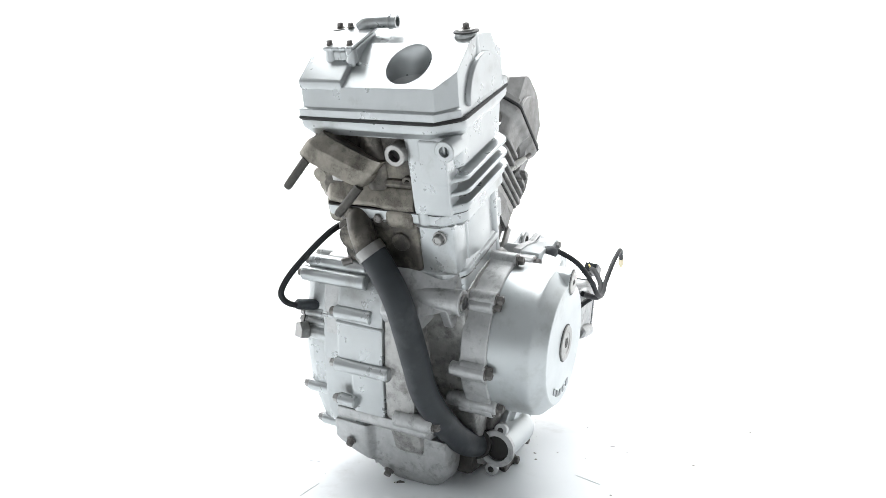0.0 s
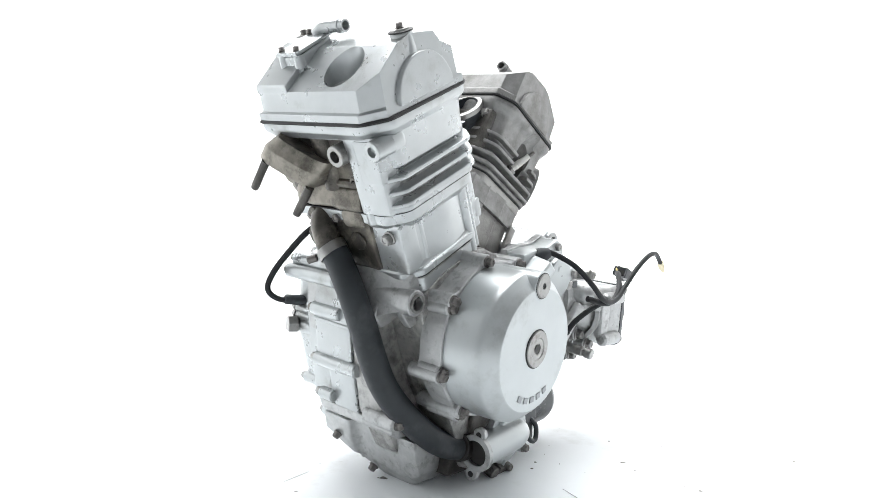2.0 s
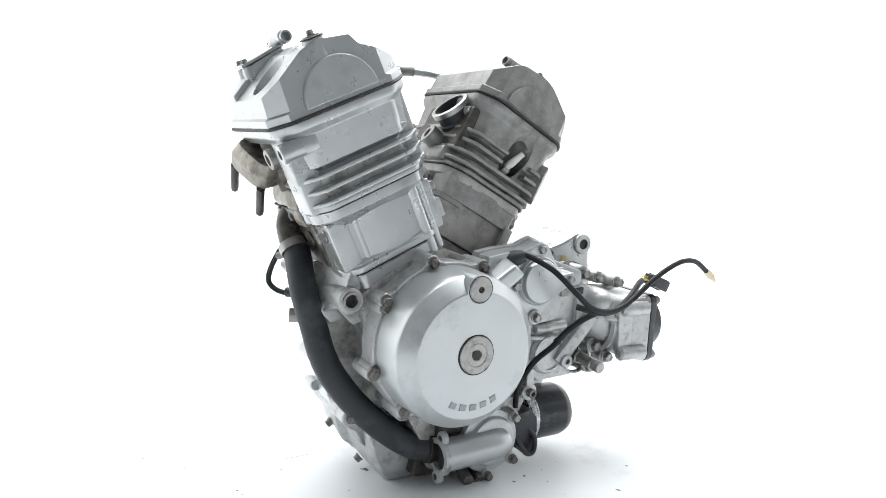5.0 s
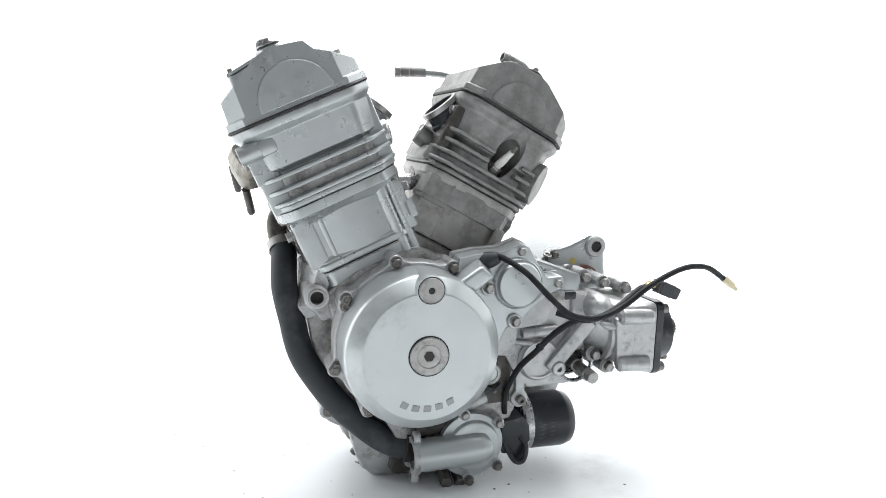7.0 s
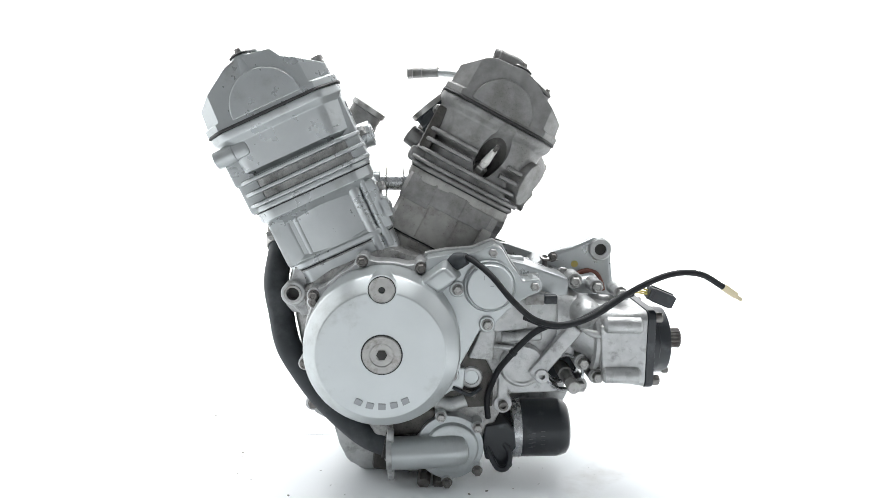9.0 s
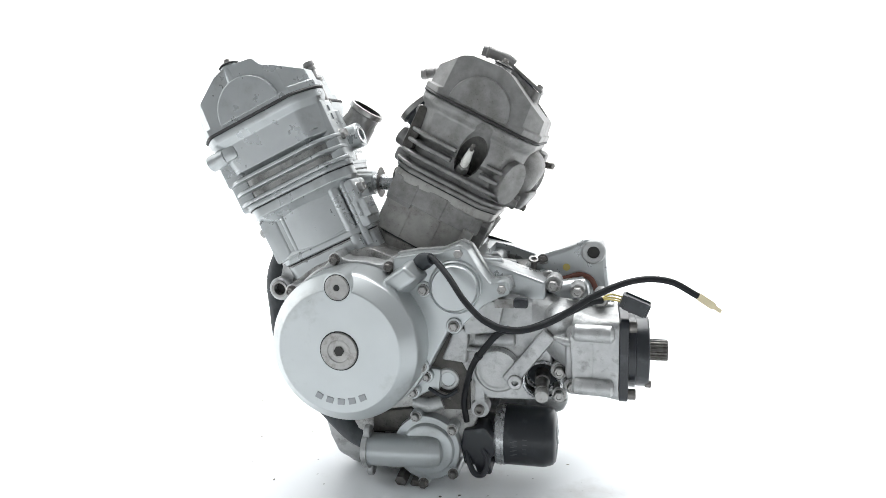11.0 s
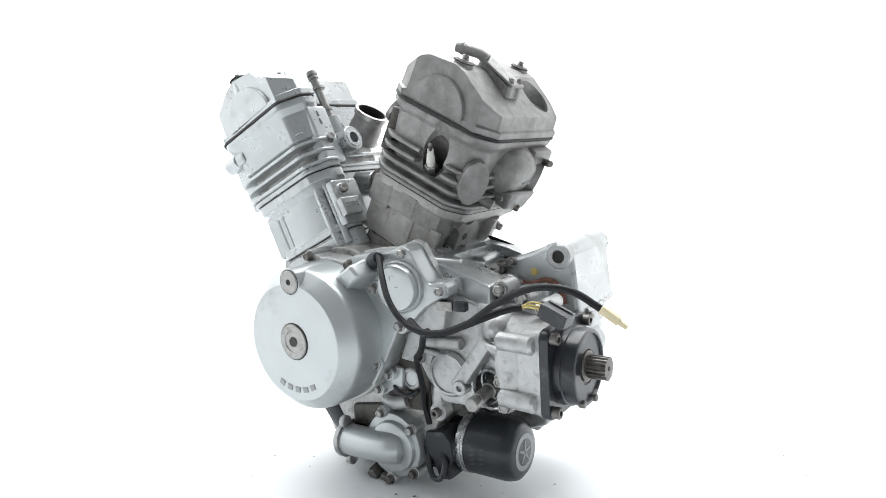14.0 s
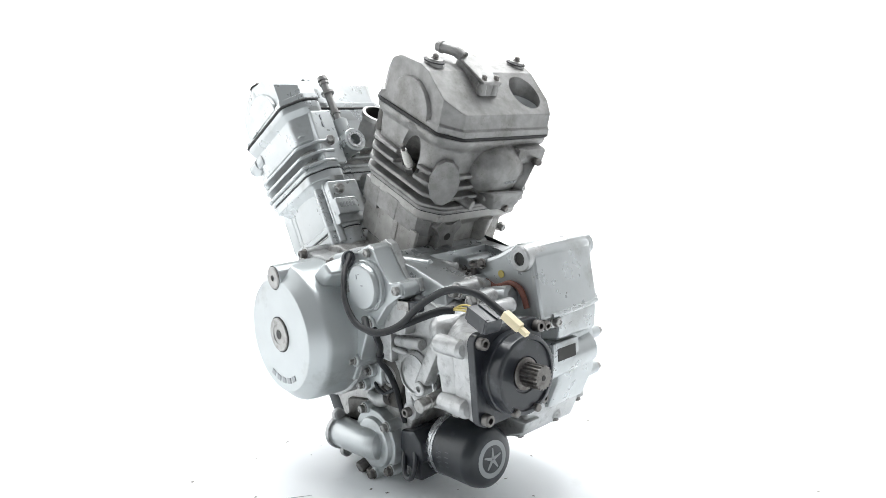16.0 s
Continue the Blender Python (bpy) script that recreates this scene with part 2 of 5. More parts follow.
engine.matrix_basis = REST
tagged(engine, "used silver V-twin motorcycle engine with oil grime on a white turntable", "engine")

CRANK = Vector((-0.055, 0.0, 0.1905))
GASKET_W = 0.2697


def bank(tilt, side, y):
    """Space of one cylinder: u out of the V, v along the crank, w up the bore."""
    s, c = math.sin(radians(tilt)), math.cos(radians(tilt))
    u, w = Vector((side * c, 0, -s)), Vector((side * s, 0, c))
    v = w.cross(u)
    m = Matrix((u, v, w)).transposed().to_4x4()
    m.translation = (CRANK.x, y, CRANK.z)
    return m


FRONT = bank(24.3, -1, -0.0125)
REAR = bank(27.7, 1, 0.027)
# joint-face outlines of the two heads
def rounded_plan(plan, r, n=4):
    """The outline with its corners eased over r metres at most."""
    out = []
    for i, p in enumerate(plan):
        p, a, b = Vector(p), Vector(plan[i - 1]), Vector(plan[(i + 1) % len(plan)])
        p0 = p + (a - p) * min(r / (a - p).length, 0.42)
        p1 = p + (b - p) * min(r / (b - p).length, 0.42)
        for k in range(n + 1):
            t = k / n
            q = p0 * (1 - t) ** 2 + p * 2 * t * (1 - t) + p1 * t ** 2
            out.append((q.x, q.y))
    return out


FRONT_COVER = [(0.085, -0.0735), (0.084, 0.069), (0.065, 0.090), (-0.046, 0.088), (-0.068, 0.065), (-0.068, 0.044), (-0.043, 0.034), (-0.043, -0.060), (-0.036, -0.0755), (0.082, -0.0755)]
FRONT_PLAN = rounded_plan([(0.085, -0.0755)] + FRONT_COVER[1:7] + [(-0.043, -0.0755)], 0.0070)
REAR_COVER = [(0.0755, -0.064), (0.0755, 0.069), (0.056, 0.084), (-0.046, 0.084), (-0.067, 0.062), (-0.067, -0.070), (-0.047, -0.088), (0.056, -0.087)]
REAR_PLAN = rounded_plan(REAR_COVER, 0.0070)


def ring(plan, k, w, du=0.0):
    """The outline shrunk towards the bore, at height w."""
    return [(0.005 + du + (u - 0.005) * k, v * k, w) for u, v in plan]


def grow(plan, d, w):
    return [(u + math.copysign(d, u), v + math.copysign(d, v), w) for u, v in plan]


def span(plan, v):
    """Least and greatest u of the outline at v."""
    us = []
    for (u0, v0), (u1, v1) in zip(plan, plan[1:] + plan[:1]):
        if (v0 - v) * (v1 - v) <= 0 and abs(v1 - v0) > 1e-5:
            us.append(u0 + (u1 - u0) * (v - v0) / (v1 - v0))
    return min(us), max(us)


def valve_cover(m, plan, top, mat, name, label, bolts, wells, breather, pipe, dome):
    g = GASKET_W + 0.002
    tu, tw = [p[0] for p in top], [p[1] for p in top]
    inner = tu[1:-1][::-1]
    lo, hi = min(v for _, v in plan) + 0.0021, max(v for _, v in plan) - 0.0021
    vs = sorted({round(v, 4) for _, v in plan if lo + 0.003 < v < hi - 0.003} | {lo, hi})
    secs = []
    for i, v in enumerate(vs):
        a, b = span(plan, v)
        if i in (0, len(vs) - 1):
            a, b = a + 0.001, b - 0.001
        sink = 0.0035
        vv = v - math.copysign(sink, v) if i in (0, len(vs) - 1) else v
        a2, b2 = a + sink, b - sink
        mid = [(min(max(u, a2 + 0.002), b2 - 0.002)) for u in inner]
        sec = [(a, v, g), (b, v, g), (b, v, g + 0.007), (b2, vv, g + 0.0085), (b2 - 0.002, vv, float(np.interp(b2 - 0.002, tu, tw)))]
        sec += [(u, vv, float(np.interp(u, tu, tw))) for u in mid]
        sec += [(a2 + 0.001, vv, float(np.interp(a2 + 0.001, tu, tw))), (a2, vv, g + 0.0085), (a, v, g + 0.007)]
        secs.append(sec)
    bm = bevel(loft(secs), 0.0030, 3, 11)
    ob = part(name, tidy(bm, m), mat, engine, label, 30)
    u, v = wells
    well = m @ Matrix.Translation((u, v, 0)) @ Matrix.Translation((0, 0, 0.31)) @ pose(0, 0, 0, 0, 6) @ Matrix.Translation((0, 0, -0.31))
    cut(ob, lathe([(0, 0.279), (0.0200, 0.279), (0.0212, 0.312), (0.0225, 0.322), (0.033, 0.348), (0, 0.348)], 40, well))
    part("plug_well", lathe([(0.0186, 0.2975), (0.0184, 0.2825), (0.0110, 0.2820), (0.0105, 0.2800), (0, 0.2800), (0, 0.2793), (0.0198, 0.2793), (0.0203, 0.2975)], 40, well), WELL, ob, "bare machined plug well")
    part("plug_seat", lathe([(0, 0.2803), (0.0104, 0.2803), (0.0104, 0.2806), (0, 0.2806)], 24, well), DARK, ob)
    v1 = max(v for _, v in plan)
    v0 = min(v for _, v in plan)
    for vv, way in ((v1 - 0.0065, 1), (v0 + 0.0065, -1)):
        du, dw, dr = dome
        arc = [(du + dr * math.cos(radians(a)), g + dw + dr * math.sin(radians(a))) for a in range(0, 181, 6)]
        b = loft([[(uu, vv, w) for uu, w in arc], [(du + (uu - du) * 0.965, vv + way * 0.0050, g + dw + (w - g - dw) * 0.965) for uu, w in arc]])
        part("cam_end", tidy(bevel(b, 0.0012, 2), m), mat, ob)
    for u, v, h in bolts:
        at = m @ Matrix.Translation((u, v, h - 0.3335))
        part("bolt_seat", lathe([(0, 0.305), (0.0125, 0.305), (0.0105, 0.332), (0.0098, 0.3335), (0, 0.3335)], 24, at), mat, ob)
        part("rubber_washer", lathe([(0, 0.3330), (0.0118, 0.3335), (0.0118, 0.3347), (0.0100, 0.3354), (0, 0.3354)], 24, at), GASKET, ob)
        part("washer", lathe([(0, 0.3352), (0.0092, 0.3354), (0.0089, 0.3366), (0, 0.3369)], 24, at), STEEL, ob)
        bolt(ob, at @ Vector((0, 0, 0.3366)), m.to_3x3() @ Vector((0, 0, 1)), HEXOLD, 0.7)
    # breather box with its lid and outlet
    (u0, w0), (u1, w1), va, vb = breather
    box_ = loft([[(u0, va, w0 - 0.03), (u1, va, w1 - 0.03), (u1, vb, w1 - 0.03), (u0, vb, w0 - 0.03)], [(u0, va, w0), (u1, va, w1), (u1, vb, w1), (u0, vb, w0)]])
    part("breather_box", tidy(bevel(box_, 0.003, 2), m), mat, ob)
    lid = loft([[(u0 - 0.003, va - 0.001, w0), (u1 + 0.003, va - 0.001, w1), (u1 + 0.003, vb + 0.001, w1), (u0 - 0.003, vb + 0.001, w0)],
                [(u0 - 0.003, va - 0.001, w0 + 0.004), (u1 + 0.003, va - 0.001, w1 + 0.004), (u1 + 0.003, vb + 0.001, w1 + 0.004), (u0 - 0.003, vb + 0.001, w0 + 0.004)]])
    part("breather_lid", tidy(bevel(lid, 0.0015, 2), m), mat, ob)
    up = m.to_3x3() @ Vector((0, 0, 1))
    for uu, vv in ((u1 - 0.003, va + 0.004), (u1 - 0.003, vb - 0.004), (u0 + 0.004, va + 0.004)):
        w = float(np.interp(uu, sorted((u0, u1)), [w0, w1] if u0 < u1 else [w1, w0])) + 0.004
        bolt(ob, m @ Vector((uu, vv, w)), up, HEXOLD, 0.62)
        part("bolt_column", lathe([(0, 0), (0.006, 0), (0.005, 0.012), (0, 0.012)], 14, m @ Matrix.Translation((uu, vv, w - 0.016))), mat, ob)
    p = [m @ Vector(q) for q in pipe]
    part("breather_pipe", tube(p, 0.0062, 18, 6, 0.72), mat, ob)
    d = (p[-1] - p[-2]).normalized()
    part("pipe_bead", lathe([(0.006, 0), (0.0072, 0.001), (0.0072, 0.003), (0.006, 0.004)], 18, between(p[-1] - d * 0.009, p[-1])), mat, ob)
    return ob


def valve_gasket(m, plan):
    bm = loft([grow(plan, 0.0004, GASKET_W - 0.0012), grow(plan, 0.0014, GASKET_W + 0.0003), grow(plan, 0.0004, GASKET_W + 0.0022)])
    return part("valve_cover_gasket", tidy(bm, m), GASKET, engine, "black rubber gasket")


def head(m, plan, mat, name, label):
    g = GASKET_W
    secs = [ring(plan, 0.82, 0.176), ring(plan, 0.82, 0.217), ring(plan, 0.89, 0.2215), ring(plan, 0.922, g - 0.016), ring(plan, 0.985, g - 0.0095), ring(plan, 0.995, g - 0.0060), ring(plan, 0.995, g - 0.0012)]
    return part(name, tidy(bevel(loft(secs), 0.0022, 3, 22), m), mat, engine, label)


def fin(m, plan, mat, parent, w, k=0.97, gap=None, t=0.0023):
    bm = loft([ring(plan, 0.80, w - t * 1.3), ring(plan, k - 0.016, w - t), ring(plan, k - 0.004, w - t * 0.75), ring(plan, k, w - t * 0.3), ring(plan, k, w + t * 0.3), ring(plan, k - 0.004, w + t * 0.75), ring(plan, k - 0.016, w + t), ring(plan, 0.80, w + t * 1.3)])
    ob = part("cooling_fin", tidy(bm, m), mat, parent, "", 60)
    if gap:
        cut(ob, tidy(box(*gap, w - 0.02, w + 0.02, 0), m))
    return ob


def barrel(m, plan, mat, name, label):
    secs = [ring(plan, 0.80, 0.080), ring(plan, 0.80, 0.1115), ring(plan, 0.765, 0.1150), ring(plan, 0.765, 0.1550), ring(plan, 0.86, 0.1640), ring(plan, 0.90, 0.1665), ring(plan, 0.90, 0.1770)]
    ob = part(name, tidy(bevel(loft(secs), 0.0016, 2, 18), m), mat, engine, label)
    part("base_gasket", tidy(loft([ring(plan, 0.803, 0.1005), ring(plan, 0.803, 0.1020)]), m), GASKET, ob)
    part("head_gasket", tidy(loft([ring(plan, 0.903, 0.1765), ring(plan, 0.903, 0.1780)]), m), GASKET, ob)
    return ob


def col(m, a, b, r, mat, parent, name="column", n=18, **k):
    return part(name, rod(m @ Vector(a), m @ Vector(b), r, n, **k), mat, parent)


def lump(m, u0, u1, v0, v1, w0, w1, mat, parent, name="boss", off=0.003):
    return part(name, tidy(box(u0, u1, v0, v1, w0, w1, off), m), mat, parent)


# ---- front bank ----
valve_cover(FRONT, FRONT_COVER, [(-0.064, 0.293), (-0.050, 0.302), (-0.026, 0.3155), (-0.019, 0.3265), (0.014, 0.3320), (0.0316, 0.3275), (0.080, 0.2985)],
            SILVER, "front_valve_cover", "clean silver-painted valve cover with a plug well", [(0.013, 0.074, 0.3335), (0.010, -0.062, 0.3345)], (0.054, 0.034),
            ((0.012, 0.3360), (0.058, 0.3270), -0.050, -0.020), [(0.016, -0.036, 0.338), (0.014, -0.028, 0.3425), (0.013, -0.015, 0.3432), (0.012, 0.004, 0.3432)], (0.008, 0.004, 0.0400))
step = [(0.0800, 0.2960), (0.0800, 0.3050), (0.0330, 0.3335), (0.0150, 0.3375), (0.0150, 0.3250), (0.0330, 0.3200)]
part("roof_step", tidy(bevel(loft([[(u, -0.0715, w) for u, w in step], [(u, -0.0240, w) for u, w in step]]), 0.0022, 2), FRONT), SILVER, engine.children[0])
part("bolt_fairing", rod(FRONT @ Vector((0.013, 0.0725, 0.3325)), FRONT @ Vector((0.011, 0.0735, 0.3080)), 0.0103, 24, 0.002, r2=0.0118), SILVER, engine.children[0])
valve_gasket(FRONT, FRONT_PLAN)
fhead = head(FRONT, FRONT_PLAN, SILVER, "front_cylinder_head", "silver-painted cylinder head with cooling fins and grimy exhaust side")
for w in (0.2130, 0.1995, 0.1865):
    fin(FRONT, FRONT_PLAN, SILVER, fhead, w, 0.965, (0.050, 0.12, -0.10, 0.071))
part("base_band", tidy(bevel(loft([ring(FRONT_PLAN, 0.915, 0.1780), ring(FRONT_PLAN, 0.93, 0.1790), ring(FRONT_PLAN, 0.93, 0.1835), ring(FRONT_PLAN, 0.89, 0.1860)]), 0.0008, 1, 18), FRONT), SILVER, fhead)
# exhaust side
cut(fhead, tidy(box(0.057, 0.13, -0.10, 0.034, 0.170, 0.2530, 0), FRONT))
band = [c for c in fhead.children if c.name.startswith("base_band")][0]
cut(band, tidy(box(0.050, 0.13, -0.10, 0.037, 0.170, 0.1900, 0), FRONT))
lump(FRONT, 0.055, 0.0785, 0.034, 0.074, 0.1775, 0.2570, SILVER, fhead, "column", 0.004)
lump(FRONT, 0.055, 0.0803, 0.047, 0.0755, 0.2105, 0.2535, SILVER, fhead, "raised_panel", 0.003)
lump(FRONT, 0.055, 0.0790, 0.050, 0.066, 0.2540, 0.2640, TAN, fhead, "boss", 0.003)
col(FRONT, (0.062, 0.0770, 0.2460), (0.0850, 0.0765, 0.2460), 0.0098, SILVER, fhead, "threaded_boss", 24, bore=0.0050)
lump(FRONT, 0.045, 0.0760, 0.066, 0.0850, 0.2370, 0.2550, SILVER, fhead, "boss_web", 0.006)
col(FRONT, (0.050, 0.0250, 0.2385), (0.0850, 0.0250, 0.2385), 0.0106, STEEL, fhead, "threaded_boss", 28, bore=0.0060)
part("boss_bore", rod(FRONT @ Vector((0.0770, 0.0250, 0.2385)), FRONT @ Vector((0.0774, 0.0250, 0.2385)), 0.0059, 18, 0.0001), DARK, fhead)
col(FRONT, (0.060, 0.0285, 0.2080), (0.0740, 0.0285, 0.2080), 0.0060, DIRTY, fhead, "drilled_boss", 16, bore=0.0028)
lump(FRONT, 0.050, 0.0705, -0.073, 0.036, 0.1785, 0.2560, DIRTY, fhead, "port_wall", 0.005)
col(FRONT, (0.0640, -0.0050, 0.1980), (0.0640, -0.0080, 0.2540), 0.0140, DIRTY, fhead, "plug_tube", 24)
# uneven joint lip, head above barrel, heat-stained
LIP = [(-0.080, 0.062), (-0.064, 0.0745), (-0.040, 0.0780), (-0.012, 0.0765), (0.004, 0.0800), (0.022, 0.0800), (0.034, 0.0785), (0.036, 0.050), (-0.076, 0.050)]
part("joint_lip", tidy(bevel(loft([[(u, v, 0.1790) for v, u in LIP], [(u + 0.0008, v, 0.1840) for v, u in LIP], [(u - 0.002, v, 0.1935) for v, u in LIP], [(u - 0.006, v, 0.2010) for v, u in LIP]]), 0.0018, 2), FRONT), TAN, fhead, "tan-stained lip under the exhaust port")
lump(FRONT, 0.050, 0.0745, -0.010, 0.036, 0.2000, 0.2100, DIRTY, fhead, "port_lip", 0.0045)
lump(FRONT, 0.036, 0.0680, -0.0820, -0.058, 0.1840, 0.2080, TAN, fhead, "water_jacket", 0.007)
col(FRONT, (0.040, -0.0745, 0.2060), (0.0705, -0.0745, 0.2050), 0.0080, TAN, fhead, "jacket_boss", 20)
PORT_WAY = Vector((0.15, 0.65, -0.74)).normalized()
STUD_ENDS = [Vector((-0.2366, 0.0765, 0.3343)), Vector((-0.2219, 0.0249, 0.3122))]
STUD_RUN = (STUD_ENDS[0] - STUD_ENDS[1]).normalized()
FLANGE_WIDE = PORT_WAY.cross(STUD_RUN).normalized()
FLANGE_MID = (STUD_ENDS[0] + STUD_ENDS[1]) / 2 - PORT_WAY * 0.0390 + FLANGE_WIDE * 0.0150 + STUD_RUN * 0.0040


def flange_ring(s, k, along=0.0370, wide=0.0190, shift=Vector((0, 0, 0))):
    """An oval across the exhaust port, s metres along it."""
    c = FLANGE_MID + PORT_WAY * s + shift
    out = []
    for i in range(36):
        a = 2 * math.pi * i / 36
        ca, sa = math.cos(a), math.sin(a)
        out.append(c + STUD_RUN * (k * along * math.copysign(abs(ca) ** 0.55, ca)) + FLANGE_WIDE * (k * wide * math.copysign(abs(sa) ** 0.45, sa)))
    return out


neck_root = FRONT @ Vector((0.052, -0.016, 0.2330))
away = neck_root - FLANGE_MID
part("exhaust_port", loft([flange_ring(0, 0.80, 0.026, 0.022, away), flange_ring(-0.026, 0.90, shift=away * 0.18), flange_ring(-0.0185, 0.965), flange_ring(-0.0165, 1.0), flange_ring(-0.0012, 1.0), flange_ring(0, 0.975),
                           flange_ring(0, 0.8, 0.026, 0.019), flange_ring(-0.014, 0.74, 0.026, 0.019)]), TAN, fhead, "tan-stained oval exhaust port flange")
part("port_throat", loft([flange_ring(-0.0136, 0.70, 0.026, 0.019), flange_ring(-0.0134, 0.70, 0.026, 0.019)]), DARK, fhead)
for q in STUD_ENDS:
    p = q - PORT_WAY * 0.0400
    bm = lathe([(0, 0), (0.0046, 0)] + [(0.0046 - 0.0004 * (i % 2), 0.0015 * i) for i in range(1, 26)] + [(0.0040, 0.0395), (0, 0.0400)], 14, between(p, q))
    part("exhaust_stud", bm, OIL_SHADE, fhead, "dull threaded exhaust stud")
# fin block, lower lip and side panel rib
lump(FRONT, -0.050, 0.055, 0.066, 0.0768, 0.2275, 0.2285, SILVER, fhead, "casting_line", 0.0004)
# grime lies between the fins; its colour also darkens the gaps as shade does
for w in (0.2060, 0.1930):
    part("fin_root", tidy(loft([ring(FRONT_PLAN, 0.825, w - 0.0045), ring(FRONT_PLAN, 0.825, w + 0.0045)]), FRONT), GRIME, fhead, "stained wall between the fins, gap shade in its colour")
# V side: intake stub, plug boss, sensor tube, bolts
ISTUB = FRONT @ Matrix.Translation((-0.0640, -0.028, 0.2255)) @ pose(0, 0, 0, 0, -58, 0) @ Matrix.Diagonal((0.80, 0.80, 0.88, 1))
part("intake_flange", lathe([(0, -0.02), (0.027, -0.02), (0.026, 0.004), (0.0245, 0.006), (0.0245, 0.018), (0.027, 0.019), (0.027, 0.025), (0.0225, 0.026), (0.020, 0.004), (0, 0.002)], 36, ISTUB), GREY, fhead, "grey cast intake stub")
# thin dark cup paints in the shade inside the stub
part("stub_lining", lathe([(0.0232, 0.0262), (0.0222, 0.0262), (0.0198, 0.0045), (0, 0.0045), (0, 0.0040), (0.0204, 0.0040)], 36, ISTUB), DARK, fhead)
part("stub_clamp", lathe([(0.0250, 0.0195), (0.0276, 0.0195), (0.0278, 0.0262), (0.0232, 0.0268), (0.0228, 0.025)], 36, ISTUB), STEEL, fhead, "bright steel rim")
col(FRONT, (-0.045, 0.0155, 0.2100), (-0.0755, 0.0165, 0.2072), 0.0150, SILVER, fhead, "plug_boss", 28, bore=0.0070, depth=0.012)
part("boss_ring", lathe([(0.0070, 0), (0.0112, 0), (0.0112, 0.0014), (0.0070, 0.0014)], 28, between(FRONT @ Vector((-0.0752, 0.0165, 0.2072)), FRONT @ Vector((-0.12, 0.0178, 0.2032)))), CHROME, fhead)
col(FRONT, (-0.052, 0.012, 0.195), (-0.052, 0.014, 0.246), 0.0105, SILVER, fhead, "tube_boss", 20)
p = [FRONT @ Vector(q) for q in ((-0.0515, 0.0140, 0.236), (-0.0525, 0.0162, 0.273), (-0.0538, 0.0184, 0.3085))]
part("sensor_tube", tube(p, 0.0050, 16, 4), STEEL, fhead, "slim plated tube with two collars")
for k, r in ((0.30, 0.0068), (0.70, 0.0086), (0.90, 0.0066), (0.97, 0.0070), (1.0, 0.0066)):
    c = FRONT @ Vector((-0.0515 - 0.0023 * k, 0.0140 + 0.0044 * k, 0.236 + 0.0725 * k))
    part("collar", lathe([(0, -0.0015), (r, -0.0015), (r, 0.0015), (0, 0.0015)], 18, between(c, FRONT @ Vector((-0.0538, 0.02, 0.35)))), STEEL, fhead)
up_in = FRONT.to_3x3() @ Vector((-1, 0.25, 0))
lump(FRONT, -0.0640, -0.045, 0.030, 0.062, 0.1800, 0.2580, SILVER, fhead, "column", 0.004)
bolt(fhead, FRONT @ Vector((-0.0635, 0.0460, 0.2133)), up_in, HEX, 1.1)
for w in (0.236, 0.246):
    lump(FRONT, -0.0655, -0.062, 0.047, 0.0495, w - 0.0035, w + 0.0035, LETTER, fhead, "cast_mark", 0.0005)
fbarrel = barrel(FRONT, FRONT_PLAN, SILVER, "front_cylinder", "silver-painted cylinder barrel with bolt columns")
for u, v, r in ((0.048, 0.062, 0.0068), (0.038, 0.0655, 0.0045), (-0.033, 0.0655, 0.0068), (-0.0445, 0.062, 0.0050), (0.060, 0.048, 0.007)):
    col(FRONT, (u, v, 0.0850), (u, v, 0.1660), r, SILVER, fbarrel)
bow = [(-0.030 + 0.076 * i / 8, 0.0680 + 0.0034 * math.sin(math.pi * i / 8)) for i in range(9)] + [(0.046, 0.056), (-0.030, 0.056)]
part("panel", tidy(loft([[(u, v, w) for u, v in bow] for w in (0.1040, 0.1640)]), FRONT), SILVER, fbarrel)
part("foot_rim", tidy(bevel(loft([ring(FRONT_PLAN, 0.812, 0.1020), ring(FRONT_PLAN, 0.825, 0.1030), ring(FRONT_PLAN, 0.825, 0.1085), ring(FRONT_PLAN, 0.790, 0.1110)]), 0.0010, 2, 18), FRONT), SILVER, fbarrel)
lump(FRONT, 0.045, 0.0690, 0.030, 0.070, 0.1080, 0.1640, SILVER, fbarrel, "panel", 0.004)
bolt(fbarrel, FRONT @ Vector((0.0690, 0.0545, 0.1500)), FRONT.to_3x3() @ Vector((1, 0, 0)), HEX, 1.2)
lump(FRONT, -0.0575, -0.040, 0.022, 0.066, 0.105, 0.162, SILVER, fbarrel, "panel", 0.003)
lump(FRONT, -0.0625, -0.050, 0.036, 0.066, 0.115, 0.137, SILVER, fbarrel, "cast_plate", 0.002)
for i in range(5):
    lump(FRONT, -0.0634, -0.0620, 0.0405 + 0.0045 * i, 0.0435 + 0.0045 * i, 0.124, 0.130, LETTER, fbarrel, "cast_mark", 0.0003)
bolt(fbarrel, FRONT @ Vector((-0.0580, 0.0530, 0.1492)), FRONT.to_3x3() @ Vector((-1, 0.2, 0)), HEX, 1.15)
col(FRONT, (-0.045, 0.053, 0.1492), (-0.0585, 0.053, 0.1492), 0.0075, SILVER, fbarrel, "boss")
lump(FRONT, 0.045, 0.0720, -0.058, 0.032, 0.1080, 0.1650, DIRTY, fbarrel, "grimy_front_wall", 0.005)
lump(FRONT, 0.034, 0.0640, -0.0800, -0.054, 0.1480, 0.1785, TAN, fbarrel, "water_jacket", 0.007)
